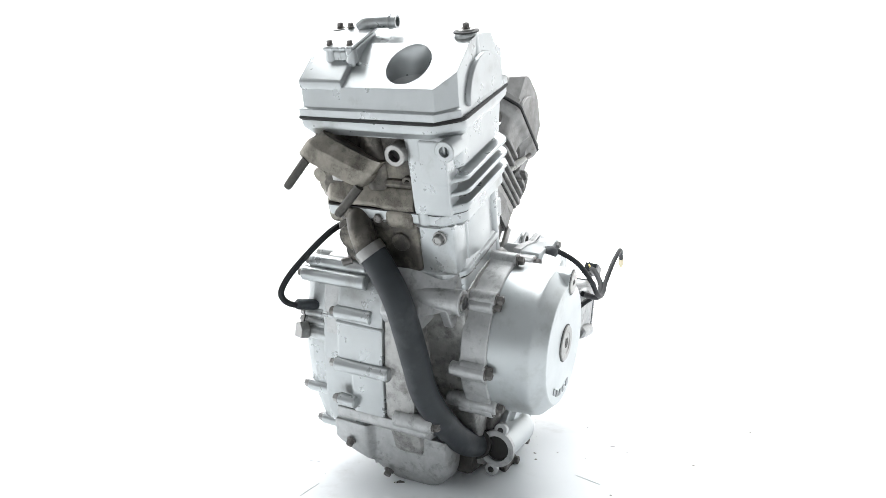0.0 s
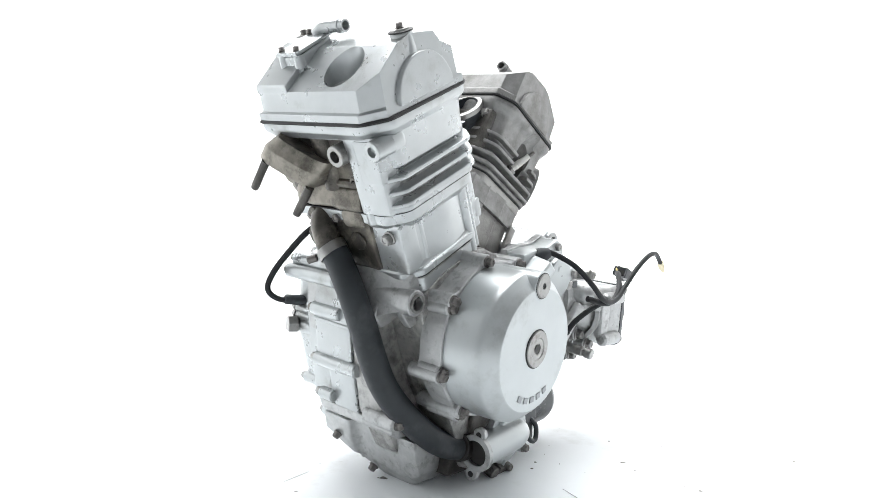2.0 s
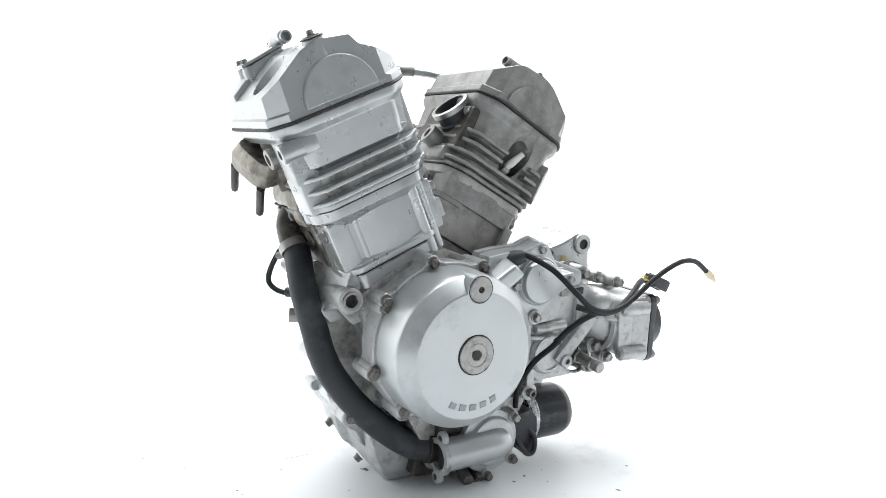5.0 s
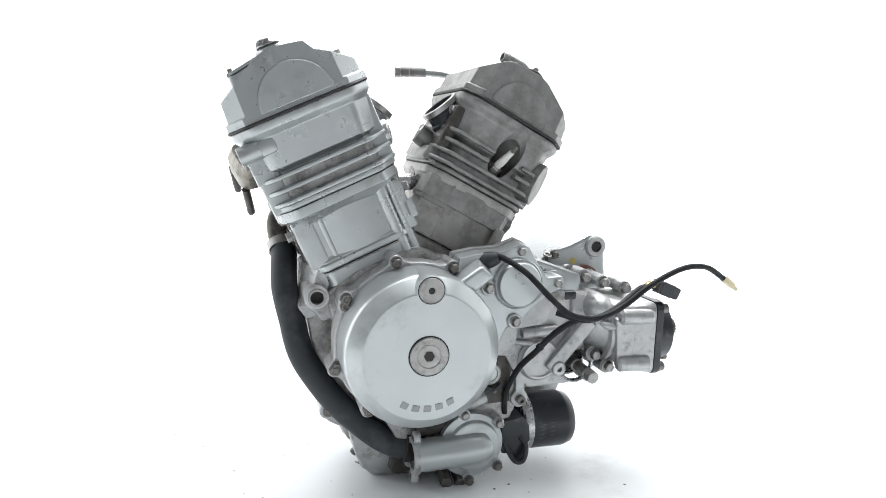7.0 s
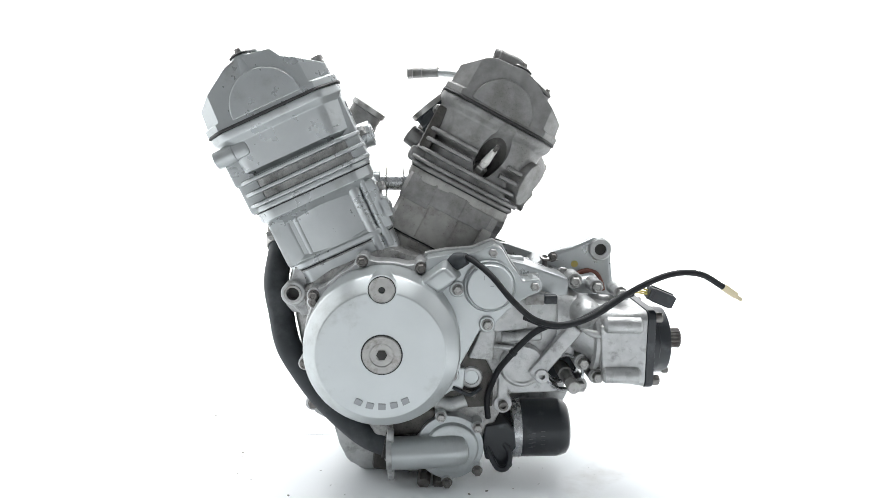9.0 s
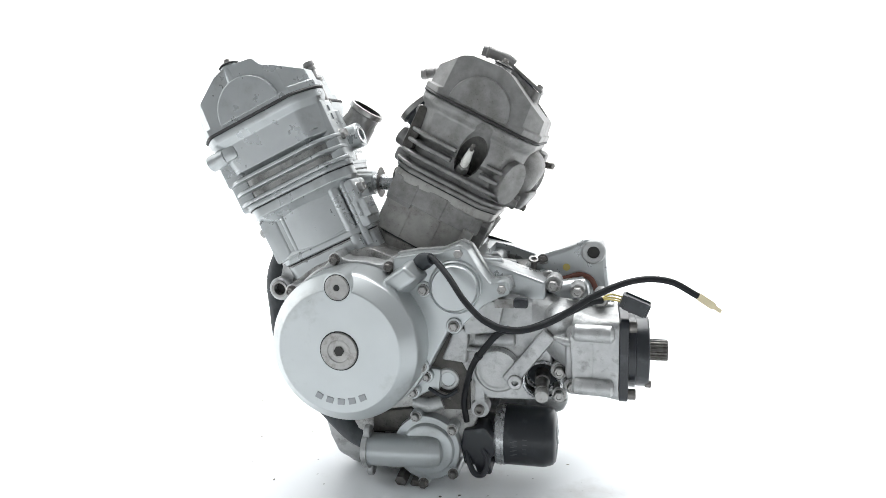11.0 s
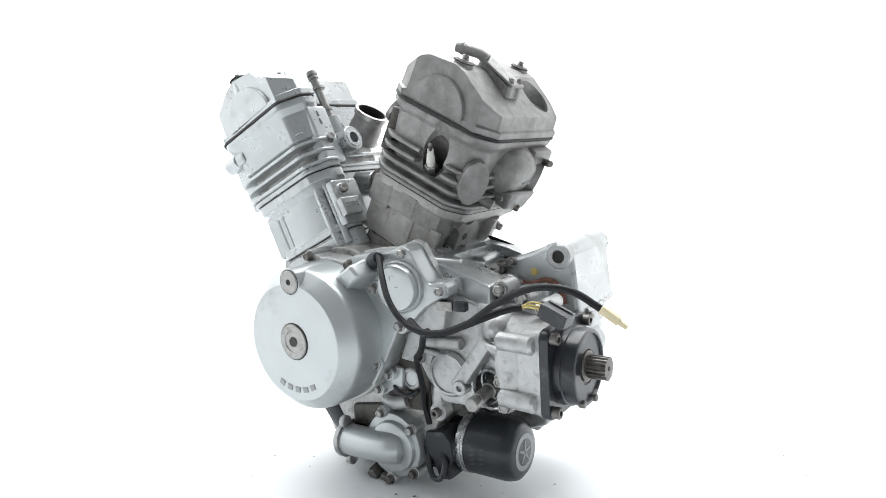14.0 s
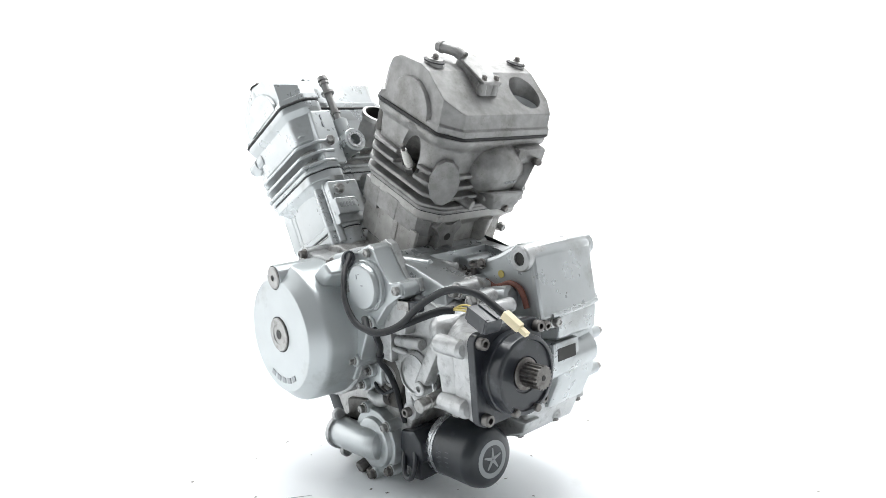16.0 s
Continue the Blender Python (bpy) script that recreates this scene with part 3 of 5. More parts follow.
lump(FRONT, 0.034, 0.0600, -0.0690, -0.050, 0.0950, 0.1520, DIRTY, fbarrel, "side_wall", 0.005)
lump(FRONT, 0.055, 0.0790, -0.0010, 0.0330, 0.1580, 0.1795, TAN, fbarrel, "stained_lobe", 0.007)
col(FRONT, (0.0700, 0.0430, 0.1660), (0.0700, 0.0430, 0.1800), 0.0085, SILVER, fbarrel, "tongue", 18)
for v, w, r in ((-0.040, 0.1700, 0.0075), (-0.022, 0.1480, 0.0060), (-0.044, 0.1420, 0.0140)):
    col(FRONT, (0.060, v, w), (0.0800, v, w), r, DIRTY, fbarrel, "boss")
for v, w in ((-0.050, 0.150), (-0.038, 0.122), (0.012, 0.142), (0.022, 0.168)):
    col(FRONT, (0.050, v, w), (0.0745, v, w), 0.010, DIRTY, fbarrel, "boss")
# thermostat neck, clamp and the long hose
neck = [FRONT @ Vector(q) for q in ((0.050, -0.032, 0.1640), (0.070, -0.033, 0.1640), (0.0810, -0.028, 0.1550), (0.0880, -0.019, 0.1320))]
part("coolant_neck", tube(neck, 0.0135, 20, 6, 0.0, [0.018, 0.016, 0.0135, 0.013, 0.0125]), DIRTY, fbarrel, "grimy cast coolant neck")
lump(FRONT, 0.058, 0.073, -0.050, -0.004, 0.1530, 0.1800, DIRTY, fbarrel, "neck_flange", 0.005)
for v in (-0.046, -0.008):
    bolt(fbarrel, FRONT @ Vector((0.073, v, 0.168)), FRONT.to_3x3() @ Vector((1, 0, 0)), HEXOLD)

# ---- rear bank ----
valve_cover(REAR, REAR_COVER, [(-0.066, 0.298), (-0.052, 0.309), (-0.040, 0.320), (-0.030, 0.3245), (0.004, 0.3270), (0.017, 0.3240), (0.074, 0.2930)],
            GREY, "rear_valve_cover", "weathered grey valve cover with a plug well", [(0.002, -0.063, 0.3290), (-0.002, 0.068, 0.3290)], (0.043, 0.046),
            ((0.000, 0.3345), (0.047, 0.3200), -0.030, -0.004), [(0.006, -0.026, 0.3360), (-0.004, -0.028, 0.3385), (-0.014, -0.029, 0.3380), (-0.033, -0.031, 0.3355)], (0.001, 0.0025, 0.0368))
valve_gasket(REAR, REAR_PLAN)
rhead = head(REAR, REAR_PLAN, GREY, "rear_cylinder_head", "weathered grey cylinder head with a spark plug in its recess")
for w, gap in ((0.2245, (-0.001, 0.037, -0.12, -0.030)), (0.2120, (-0.003, 0.034, -0.12, -0.030)), (0.1990, None), (0.1870, None)):
    fin(REAR, REAR_PLAN, GREY, rhead, w, 0.965, gap, 0.0023)
part("base_band", tidy(bevel(loft([ring(REAR_PLAN, 0.915, 0.1780), ring(REAR_PLAN, 0.93, 0.1790), ring(REAR_PLAN, 0.93, 0.1825), ring(REAR_PLAN, 0.89, 0.1850)]), 0.0008, 1, 18), REAR), GREY, rhead)
RECESS = between(REAR @ Vector((0.0120, -0.0520, 0.1960)), REAR @ Vector((0.0180, -0.0960, 0.2500)))
cone = [(0, 0), (0.0120, 0), (0.0140, 0.020), (0.0170, 0.060), (0.0185, 0.090)]
cut(rhead, lathe(cone + [(0, 0.090)], 36, RECESS))
# shell coloured dark for soot and for the shade inside the recess
soot = part("sooty_recess", lathe([(0, 0.0004)] + [(r - 0.0003, h + 0.0003) for r, h in cone[1:]] + [(r + 0.0002, h) for r, h in cone[:0:-1]] + [(0, 0)], 36, RECESS), SOOT_SHADE, rhead, "plug recess, soot and shade in its colour")
cut(soot, tidy(box(-0.06, 0.08, -0.20, -0.0745, 0.15, 0.32, 0), REAR))
cut(soot, tidy(box(-0.06, 0.08, -0.20, -0.0600, 0.15, 0.2085, 0), REAR))
PLUG = between(REAR @ Vector((0.0105, -0.0630, 0.2010)), REAR @ Vector((0.0155, -0.0930, 0.2397)))
SLIM = Matrix.Diagonal((0.78, 0.78, 1.0, 1))
plug = part("spark_plug", lathe([(0, 0.014), (0.0058, 0.014), (0.0058, 0.020), (0.0066, 0.0205), (0.0064, 0.0225), (0.0058, 0.023), (0.0064, 0.025), (0.0056, 0.0265), (0.0060, 0.0285), (0.0052, 0.030),
                                 (0.0056, 0.032), (0.0048, 0.034), (0.0044, 0.0415), (0, 0.0418)], 20, PLUG @ SLIM), PORCELAIN, rhead, "white ribbed spark plug insulator")
part("plug_hex", lathe([(0, 0.002), (0.0105, 0.002), (0.0105, 0.014), (0.0085, 0.016), (0, 0.016)], 6, PLUG @ SLIM), STEEL, plug)
part("plug_terminal", lathe([(0, 0.041), (0.0030, 0.041), (0.0024, 0.043), (0.0032, 0.045), (0.0030, 0.0495), (0, 0.050)], 14, PLUG @ SLIM), OLDSTEEL, plug)
# exhaust side of the rear head: bulging port, flat-faced corner boss, studs
part("exhaust_bulge", lathe([(0, 0.029), (0.014, 0.028), (0.023, 0.024), (0.029, 0.015), (0.032, 0.003), (0.034, -0.02), (0, -0.02)], 40,
                            REAR @ Matrix.Translation((0.064, 0.004, 0.2300)) @ pose(0, 0, 0, 0, 100, 0) @ Matrix.Diagonal((1.0, 1.25, 0.95, 1))), GREY, rhead)
part("port_neck", tidy(bevel(loft([[(0.055, -0.022, 0.200), (0.092, -0.018, 0.214), (0.098, 0.038, 0.214), (0.055, 0.042, 0.200)], [(0.062, -0.006, 0.188), (0.086, -0.004, 0.184), (0.090, 0.034, 0.184), (0.062, 0.036, 0.188)]]), 0.006, 3), REAR), GREY, rhead)
lump(REAR, 0.060, 0.0830, -0.0160, 0.0020, 0.1960, 0.2060, GREY, rhead, "rib", 0.003)
lump(REAR, 0.060, 0.0800, -0.0180, 0.0020, 0.2080, 0.2110, GREY, rhead, "rib", 0.0012)
for i in range(4):
    lump(REAR, 0.0885, 0.0916, 0.0030 + 0.0042 * i, 0.0060 + 0.0042 * i, 0.2215, 0.2245, LETTER, rhead, "cast_mark", 0.0004)
RPORT = REAR @ Matrix.Translation((0.060, 0.046, 0.2200)) @ pose(0, 0, 0, -35, 100, 0)
part("exhaust_port", lathe([(0.028, -0.015), (0.0315, 0.008), (0.0315, 0.020), (0.024, 0.021), (0.020, 0.0), (0, 0.0)], 36, RPORT), GREY, rhead)
for a, b in (((0.070, 0.056, 0.2400), (0.0985, 0.0395, 0.2490)), ((0.074, 0.014, 0.1880), (0.0925, 0.0180, 0.1885))):
    part("exhaust_stud", rod(REAR @ Vector(a), REAR @ Vector(b), 0.0042, 14), OLDSTEEL, rhead, "dull threaded exhaust stud")
hexa = [(0.0265 * math.cos(radians(a)), 0.0165 * math.sin(radians(a))) for a in range(15, 375, 30)]
part("corner_boss", tidy(slab(hexa, -0.02, 0.010, 0.0015), REAR @ Matrix.Translation((0.0630, -0.0640, 0.2180)) @ pose(0, 0, 0, 0, 90, 0) @ pose(0, 0, 0, 40, 0, 0)), GREY, rhead)
col(REAR, (0.050, -0.040, 0.196), (0.082, -0.030, 0.193), 0.006, GREY, rhead, "rib")
lump(REAR, 0.050, 0.0860, 0.018, 0.064, 0.240, 0.2600, GREY, rhead, "boss", 0.005)
# V side of the rear head: intake stub with a bright rim, bosses
RSTUB = REAR @ Matrix.Translation((-0.0560, -0.0360, 0.2370)) @ pose(0, 0, 0, 0, -66, 0) @ Matrix.Diagonal((0.84, 0.84, 0.84, 1))
part("intake_flange", lathe([(0, -0.02), (0.028, -0.02), (0.027, 0.004), (0.025, 0.006), (0.025, 0.016), (0.027, 0.017), (0.027, 0.024), (0.0225, 0.025), (0.020, 0.004), (0, 0.002)], 36, RSTUB), RUBBER, rhead, "black rubber intake stub")
part("stub_clamp", lathe([(0.0252, 0.0185), (0.0284, 0.0185), (0.0284, 0.0255), (0.0230, 0.0262), (0.0230, 0.0245)], 36, RSTUB), STEEL, rhead, "bright steel rim")
bolt(rhead, RSTUB @ Vector((0.006, -0.027, 0.010)), REAR.to_3x3() @ Vector((0, -1, 0.3)), HEX, 1.1)
col(REAR, (-0.045, -0.030, 0.2000), (-0.0800, -0.026, 0.2060), 0.0120, GREY, rhead, "threaded_boss", 22, bore=0.006)
lump(REAR, -0.070, -0.050, -0.060, 0.030, 0.180, 0.198, GREY, rhead, "wall", 0.005)
lump(REAR, -0.0640, -0.050, -0.072, 0.030, 0.199, 0.252, OIL_SHADE, rhead, "sooty_wall", 0.004)
col(REAR, (-0.050, 0.000, 0.212), (-0.074, 0.000, 0.212), 0.010, OIL_SHADE, rhead, "boss")
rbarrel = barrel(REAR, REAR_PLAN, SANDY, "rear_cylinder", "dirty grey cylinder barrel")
# facets of the upper band and of the narrower foot
BAND = [(-0.058, -0.060), (-0.054, -0.0765), (-0.0225, -0.0792), (-0.0215, -0.0784), (0.0148, -0.0797), (0.0158, -0.0788), (0.0500, -0.0765), (0.0600, -0.064), (0.0600, -0.050), (-0.058, -0.050)]
FOOT = [(-0.056, -0.058), (-0.052, -0.0712), (-0.0200, -0.0735), (-0.0190, -0.0726), (0.0170, -0.0738), (0.0180, -0.0728), (0.0480, -0.0710), (0.0550, -0.060), (0.0550, -0.050), (-0.056, -0.050)]
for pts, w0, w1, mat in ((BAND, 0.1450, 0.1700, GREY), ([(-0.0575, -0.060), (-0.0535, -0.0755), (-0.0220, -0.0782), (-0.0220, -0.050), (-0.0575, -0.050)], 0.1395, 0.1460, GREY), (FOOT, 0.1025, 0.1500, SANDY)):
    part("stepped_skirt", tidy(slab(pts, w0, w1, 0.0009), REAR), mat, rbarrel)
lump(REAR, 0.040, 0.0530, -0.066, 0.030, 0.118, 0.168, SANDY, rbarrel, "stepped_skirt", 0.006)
fork = [(-0.014, 0.0), (-0.012, 0.020), (-0.020, 0.030), (-0.014, 0.040), (-0.004, 0.034), (0.004, 0.034), (0.014, 0.040), (0.020, 0.030), (0.012, 0.020), (0.014, 0.0), (0.005, 0.006), (-0.005, 0.006)]
part("bracket", tidy(prism(fork, -0.004, 0.009, 0.0012), REAR @ Matrix.Translation((0.0650, -0.0420, 0.1290)) @ pose(0, 0, 0, 0, 0, 90)), GREY, rbarrel)
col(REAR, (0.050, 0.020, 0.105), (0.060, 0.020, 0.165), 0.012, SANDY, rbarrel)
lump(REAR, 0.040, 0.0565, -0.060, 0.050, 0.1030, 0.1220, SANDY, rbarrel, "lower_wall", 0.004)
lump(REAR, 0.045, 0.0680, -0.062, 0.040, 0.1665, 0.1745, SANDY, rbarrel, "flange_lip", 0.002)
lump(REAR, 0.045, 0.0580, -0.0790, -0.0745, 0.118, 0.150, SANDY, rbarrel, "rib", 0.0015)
# dark disc on the bracket's face for the shade of its hole
part("bracket_hole", tidy(lathe([(0, 0), (0.0046, 0), (0.0046, 0.0004), (0, 0.0004)], 20), REAR @ Matrix.Translation((0.0691, -0.0420, 0.1475)) @ pose(0, 0, 0, 0, 90, 0)), DARK, rbarrel)
bolt(rbarrel, REAR @ Vector((0.055, 0.060, 0.140)), REAR.to_3x3() @ Vector((1, 0.2, 0)), HEX, 1.1)
# coolant joint between the barrels, and the far pipe
part("joint_pipe", rod((-0.075, -0.002, 0.352), (-0.010, -0.002, 0.352), 0.0100, 24), CHROME, engine, "bright coolant joint pipe between the cylinders")
part("joint_boss", rod((-0.100, -0.002, 0.350), (-0.064, -0.002, 0.352), 0.0165, 24, r2=0.0145), SILVER, fbarrel)
part("joint_boss", rod((0.020, -0.002, 0.353), (-0.028, -0.002, 0.352), 0.0185, 24, r2=0.0165), GREY, rbarrel)
for x in (-0.057, -0.037):
    part("snap_ring", lathe([(0.0100, -0.0004), (0.0185, -0.0004), (0.0185, 0.0004), (0.0100, 0.0004)], 30, between((x, -0.002, 0.352), (1, -0.002, 0.352))), OLDSTEEL, engine)
part("far_breather_pipe", tube([(-0.032, 0.124, 0.4905), (-0.010, 0.122, 0.4910), (0.008, 0.116, 0.4910)], 0.0070, 18, 5), GREY, rhead, "short grey outlet pipe")
# lighter silver paints in the strong light that bleaches this stretch
part("pipe_root", tube([(0.006, 0.117, 0.4905), (0.028, 0.104, 0.488), (0.050, 0.088, 0.482)], 0.0050, 14, 5), SILVER, rhead)
part("pipe_bead", rod((-0.0335, 0.1245, 0.4905), (-0.0255, 0.1235, 0.4905), 0.0080, 18), STEEL, rhead)
part("pipe_bead", rod((-0.0140, 0.1225, 0.4910), (-0.0125, 0.1222, 0.4910), 0.0080, 18), STEEL, rhead)
# deck blocks between the barrels and the case
for m, plan in ((FRONT, FRONT_PLAN), (REAR, REAR_PLAN)):
    bm = bevel(loft([ring(plan, 0.79, 0.045), ring(plan, 0.79, 0.0985), ring(plan, 0.81, 0.0990), ring(plan, 0.81, 0.1005)]), 0.0015, 1)
    part("cylinder_deck", tidy(bm, m), GRIME, engine, "stained crankcase deck under a cylinder")

# ---- crankcase ----
CASE = [(-0.160, 0.262), (-0.053, 0.309), (0.052, 0.262), (0.10, 0.250), (0.150, 0.232), (0.150, 0.125), (0.085, 0.114), (0.065, 0.070), (0.045, 0.030),
        (-0.04, 0.014), (-0.085, 0.022), (-0.112, 0.070), (-0.148, 0.140), (-0.160, 0.210)]
CASE_LEFT = [(-0.150, 0.238), (-0.115, 0.262), (-0.062, 0.284), (-0.045, 0.284), (0.010, 0.264)] + CASE[2:9] + [(-0.030, 0.018), (-0.058, 0.030), (-0.072, 0.070), (-0.112, 0.140), (-0.140, 0.205)]
case = part("crankcase", prism(CASE, 0.000, 0.078, 0.004), CAST, engine, "grimy cast aluminium crankcase")
part("crankcase_half", prism(CASE_LEFT, -0.086, 0.003, 0.004), GRIME, case, "oil-stained left half of the crankcase")
# the two halves meet in a raised joint with a dark seam
part("centre_seam", prism([(x * 1.012 - 0.0004, z) for x, z in CASE[-4:] + CASE[:1]] + [(-0.12, 0.25), (-0.08, 0.05)], -0.0052, -0.0040, 0), GASKET, case)
# right-hand half, bulging forward, with bolt columns
BULGE = [(-0.158, 0.254), (-0.168, 0.238), (-0.168, 0.200), (-0.160, 0.150), (-0.148, 0.098), (-0.118, 0.046), (-0.08, 0.046), (-0.10, 0.25)]
part("front_bulge", prism([p for p in BULGE[:3]] + [(-0.160, 0.1475), (-0.10, 0.1475), (-0.10, 0.25)], -0.004, 0.056, 0.006), SILVER, case, "cleaner silver half of the crankcase")
part("front_bulge", prism([(-0.1595, 0.150), (-0.148, 0.098), (-0.139, 0.080), (-0.10, 0.080), (-0.10, 0.150)], -0.004, 0.039, 0.005), SILVER, case)
part("side_wall", prism([(-0.150, 0.248), (-0.158, 0.236), (-0.158, 0.200), (-0.150, 0.150), (-0.138, 0.098), (-0.124, 0.064), (-0.08, 0.064), (-0.10, 0.24)], 0.034, 0.080, 0.004), SILVER, case)
part("ridge", rod((-0.1670, 0.054, 0.1930), (-0.1665, -0.004, 0.1920), 0.0022, 10, 0.001), SILVER, case)
part("ridge", rod((-0.1570, 0.078, 0.1960), (-0.1570, 0.050, 0.1955), 0.0030, 10, 0.001), SILVER, case)
part("lower_lip", prism([(-0.1455, 0.092), (-0.1440, 0.081), (-0.132, 0.074), (-0.10, 0.074), (-0.10, 0.092)], -0.055, 0.060, 0.003), CAST, case)
part("front_bulge", prism([(-0.155, 0.245), (-0.166, 0.232), (-0.166, 0.200), (-0.158, 0.150), (-0.146, 0.098), (-0.116, 0.046), (-0.08, 0.046), (-0.10, 0.24)], -0.040, -0.003, 0.005), GRIME, case, "oil-stained half of the crankcase")
for x, z, y0, y1, r in ((-0.163, 0.254, 0.020, 0.094, 0.0078), (-0.168, 0.240, 0.018, 0.100, 0.0085), (-0.1665, 0.204, 0.010, 0.056, 0.0075), (-0.158, 0.1445, -0.012, 0.056, 0.0080),
                        (-0.151, 0.103, 0.030, 0.053, 0.0070), (-0.146, 0.192, 0.075, 0.108, 0.0060), (-0.146, 0.183, 0.075, 0.108, 0.0050)):
    part("bolt_column", rod((x, y0, z), (x, y1, z), r, 18, 0.0015), SILVER, case)
    bolt(case, (x, y1, z), (0, 1, 0), SOCKET if z > 0.2 else HEX)
for x, z, y0, y1, r in ((-0.1435, 0.0955, -0.0615, -0.015, 0.0095), (-0.1395, 0.1657, -0.112, -0.085, 0.0085), (-0.131, 0.2308, -0.112, -0.06, 0.0080), (-0.1075, 0.119, -0.118, -0.06, 0.0085)):
    part("bolt_column", rod((x, y1, z), (x, y0, z), r, 18, 0.0015), CAST, case)
    bolt(case, (x, y0, z), (0, -1, 0), HEXOLD)
# engine mount ear with its webs
ear = part("mount_ear", rod((-0.1577, -0.030, 0.2345), (-0.1577, -0.0885, 0.2345), 0.0135, 28, 0.001, 0.0072, 0.02), CAST, case, "cast mount ear with a steel bush")
part("bush_bore", rod((-0.1577, -0.0800, 0.2345), (-0.1577, -0.0815, 0.2345), 0.0071, 20, 0.0001), DARK, ear)
part("bush", lathe([(0.0072, 0), (0.0098, 0), (0.0098, 0.003), (0.0072, 0.003)], 24, between((-0.1577, -0.0875, 0.2345), (-0.1577, -0.2, 0.2345))), STEEL, ear)
part("web", prism([(-0.120, 0.268), (-0.156, 0.268), (-0.163, 0.240), (-0.168, 0.225), (-0.150, 0.205), (-0.12, 0.215)], -0.076, -0.066, 0.002), CAST, case)
part("web", prism([(-0.120, 0.262), (-0.158, 0.258), (-0.178, 0.215), (-0.165, 0.200), (-0.12, 0.215)], -0.050, -0.002, 0.005), CAST, case)
part("web_plate", tidy(loft([[(-0.156, -0.080, 0.262), (-0.170, -0.004, 0.262), (-0.150, -0.004, 0.262), (-0.140, -0.080, 0.262)],
                             [(-0.166, -0.078, 0.226), (-0.182, -0.020, 0.206), (-0.160, -0.020, 0.206), (-0.150, -0.078, 0.226)]])), CAST, case)
# oil pan
PAN = [(-0.120, 0.070), (-0.114, 0.046), (-0.104, 0.020), (-0.088, 0.000), (-0.060, -0.006), (0.020, 0.008), (0.050, 0.034), (0.05, 0.07)]
pan = part("oil_pan", bevel(loft([[(x - 0.010 * (y > 0.028), y, max(z, lift)) for x, z in PAN] for y, lift in ((-0.066, 0.026), (-0.056, 0.010), (-0.040, -0.006), (0.004, -0.006), (0.024, 0.006), (0.029, 0.024), (0.052, 0.030), (0.072, 0.040))]), 0.004, 2, 20), CAST, engine, "stained cast oil pan")
part("pan_rib", prism([(-0.116, 0.050), (-0.110, 0.036), (-0.09, 0.03), (-0.09, 0.06)], -0.046, -0.030, 0.004), CAST, pan)
part("drain_boss", rod((-0.070, 0.016, 0.010), (-0.070, 0.016, -0.0060), 0.011, 20), CAST, pan)
for x, y, z in ((-0.1235, 0.050, 0.046), (-0.1000, 0.010, 0.012), (-0.078, -0.044, 0.018), (-0.02, -0.044, 0.022)):
    bolt(pan, (x, y, z), (-0.6, 0 if y > 0 else -1, -0.5), HEXOLD)
part("hose_socket", rod((-0.060, -0.079, 0.054), (-0.020, -0.078, 0.046), 0.018, 24), DARK, case, "oily black hose socket")
# stands where shade lies under the case; its dark colour carries shade and oil
part("shadow_block", prism([(-0.068, 0.070), (-0.075, 0.020), (-0.02, 0.016), (0.03, 0.03), (0.03, 0.085)], -0.082, -0.040, 0.006), OIL_SHADE, case, "dark lower casting, oil and shade in its colour")

hose = part("coolant_hose", tube([tuple(FRONT @ Vector((0.0858, -0.021, 0.1385))), (-0.1870, -0.0020, 0.2690), (-0.1884, -0.0286, 0.2350), (-0.1813, -0.0410, 0.2000), (-0.1728, -0.0505, 0.1650), (-0.1565, -0.0530, 0.1350),
                                 (-0.1332, -0.0600, 0.1050), (-0.1045, -0.0670, 0.0780), (-0.0790, -0.0740, 0.0600), (-0.0540, -0.0790, 0.0510)], 0.0148, 24, 6), RUBBER, engine, "dusty black rubber coolant hose")
c0, c1 = FRONT @ Vector((0.0859, -0.0208, 0.1380)), Vector((-0.1870, -0.0020, 0.2690))
part("hose_clamp", lathe([(0.0149, 0.000), (0.0161, 0.000), (0.0161, 0.010), (0.0149, 0.010)], 28, between(c0, c1)), STEEL, hose, "steel worm-drive clamp")
part("clamp_screw", rod(c0 + Vector((-0.004, 0.014, -0.014)), c0 + Vector((-0.010, 0.022, -0.018)), 0.0042, 12), OLDSTEEL, hose)

# ---- alternator side ----
AX = (-0.0565, 0.1885)
at = Matrix.Translation((AX[0], 0, AX[1])) @ pose(0, 0, 0, 90, 0, 0)
alt = part("alternator_cover", lathe([(0, 0.085), (0.0850, 0.085), (0.0850, 0.1060), (0.0832, 0.1080), (0.0818, 0.1480), (0.0808, 0.1530), (0.0794, 0.1560), (0.0672, 0.1685), (0.0664, 0.1692), (0.0655, 0.1696), (0, 0.1696)], 112, at),
           COVER, engine, "smooth round silver alternator cover with two screw caps", 20)
flange = [(AX[0] + r * math.cos(radians(a)), AX[1] + r * math.sin(radians(a))) for a, r in
          [(a, 0.0865 + 0.008 * max(0, 1 - min(abs((a - b + 180) % 360 - 180) for b in (146, 104, 63, 197, 236)) / 9.0)) for a in range(0, 360, 3)]]
part("cover_flange", prism(flange, -0.112, -0.083, 0.0012, 1), CAST, alt)
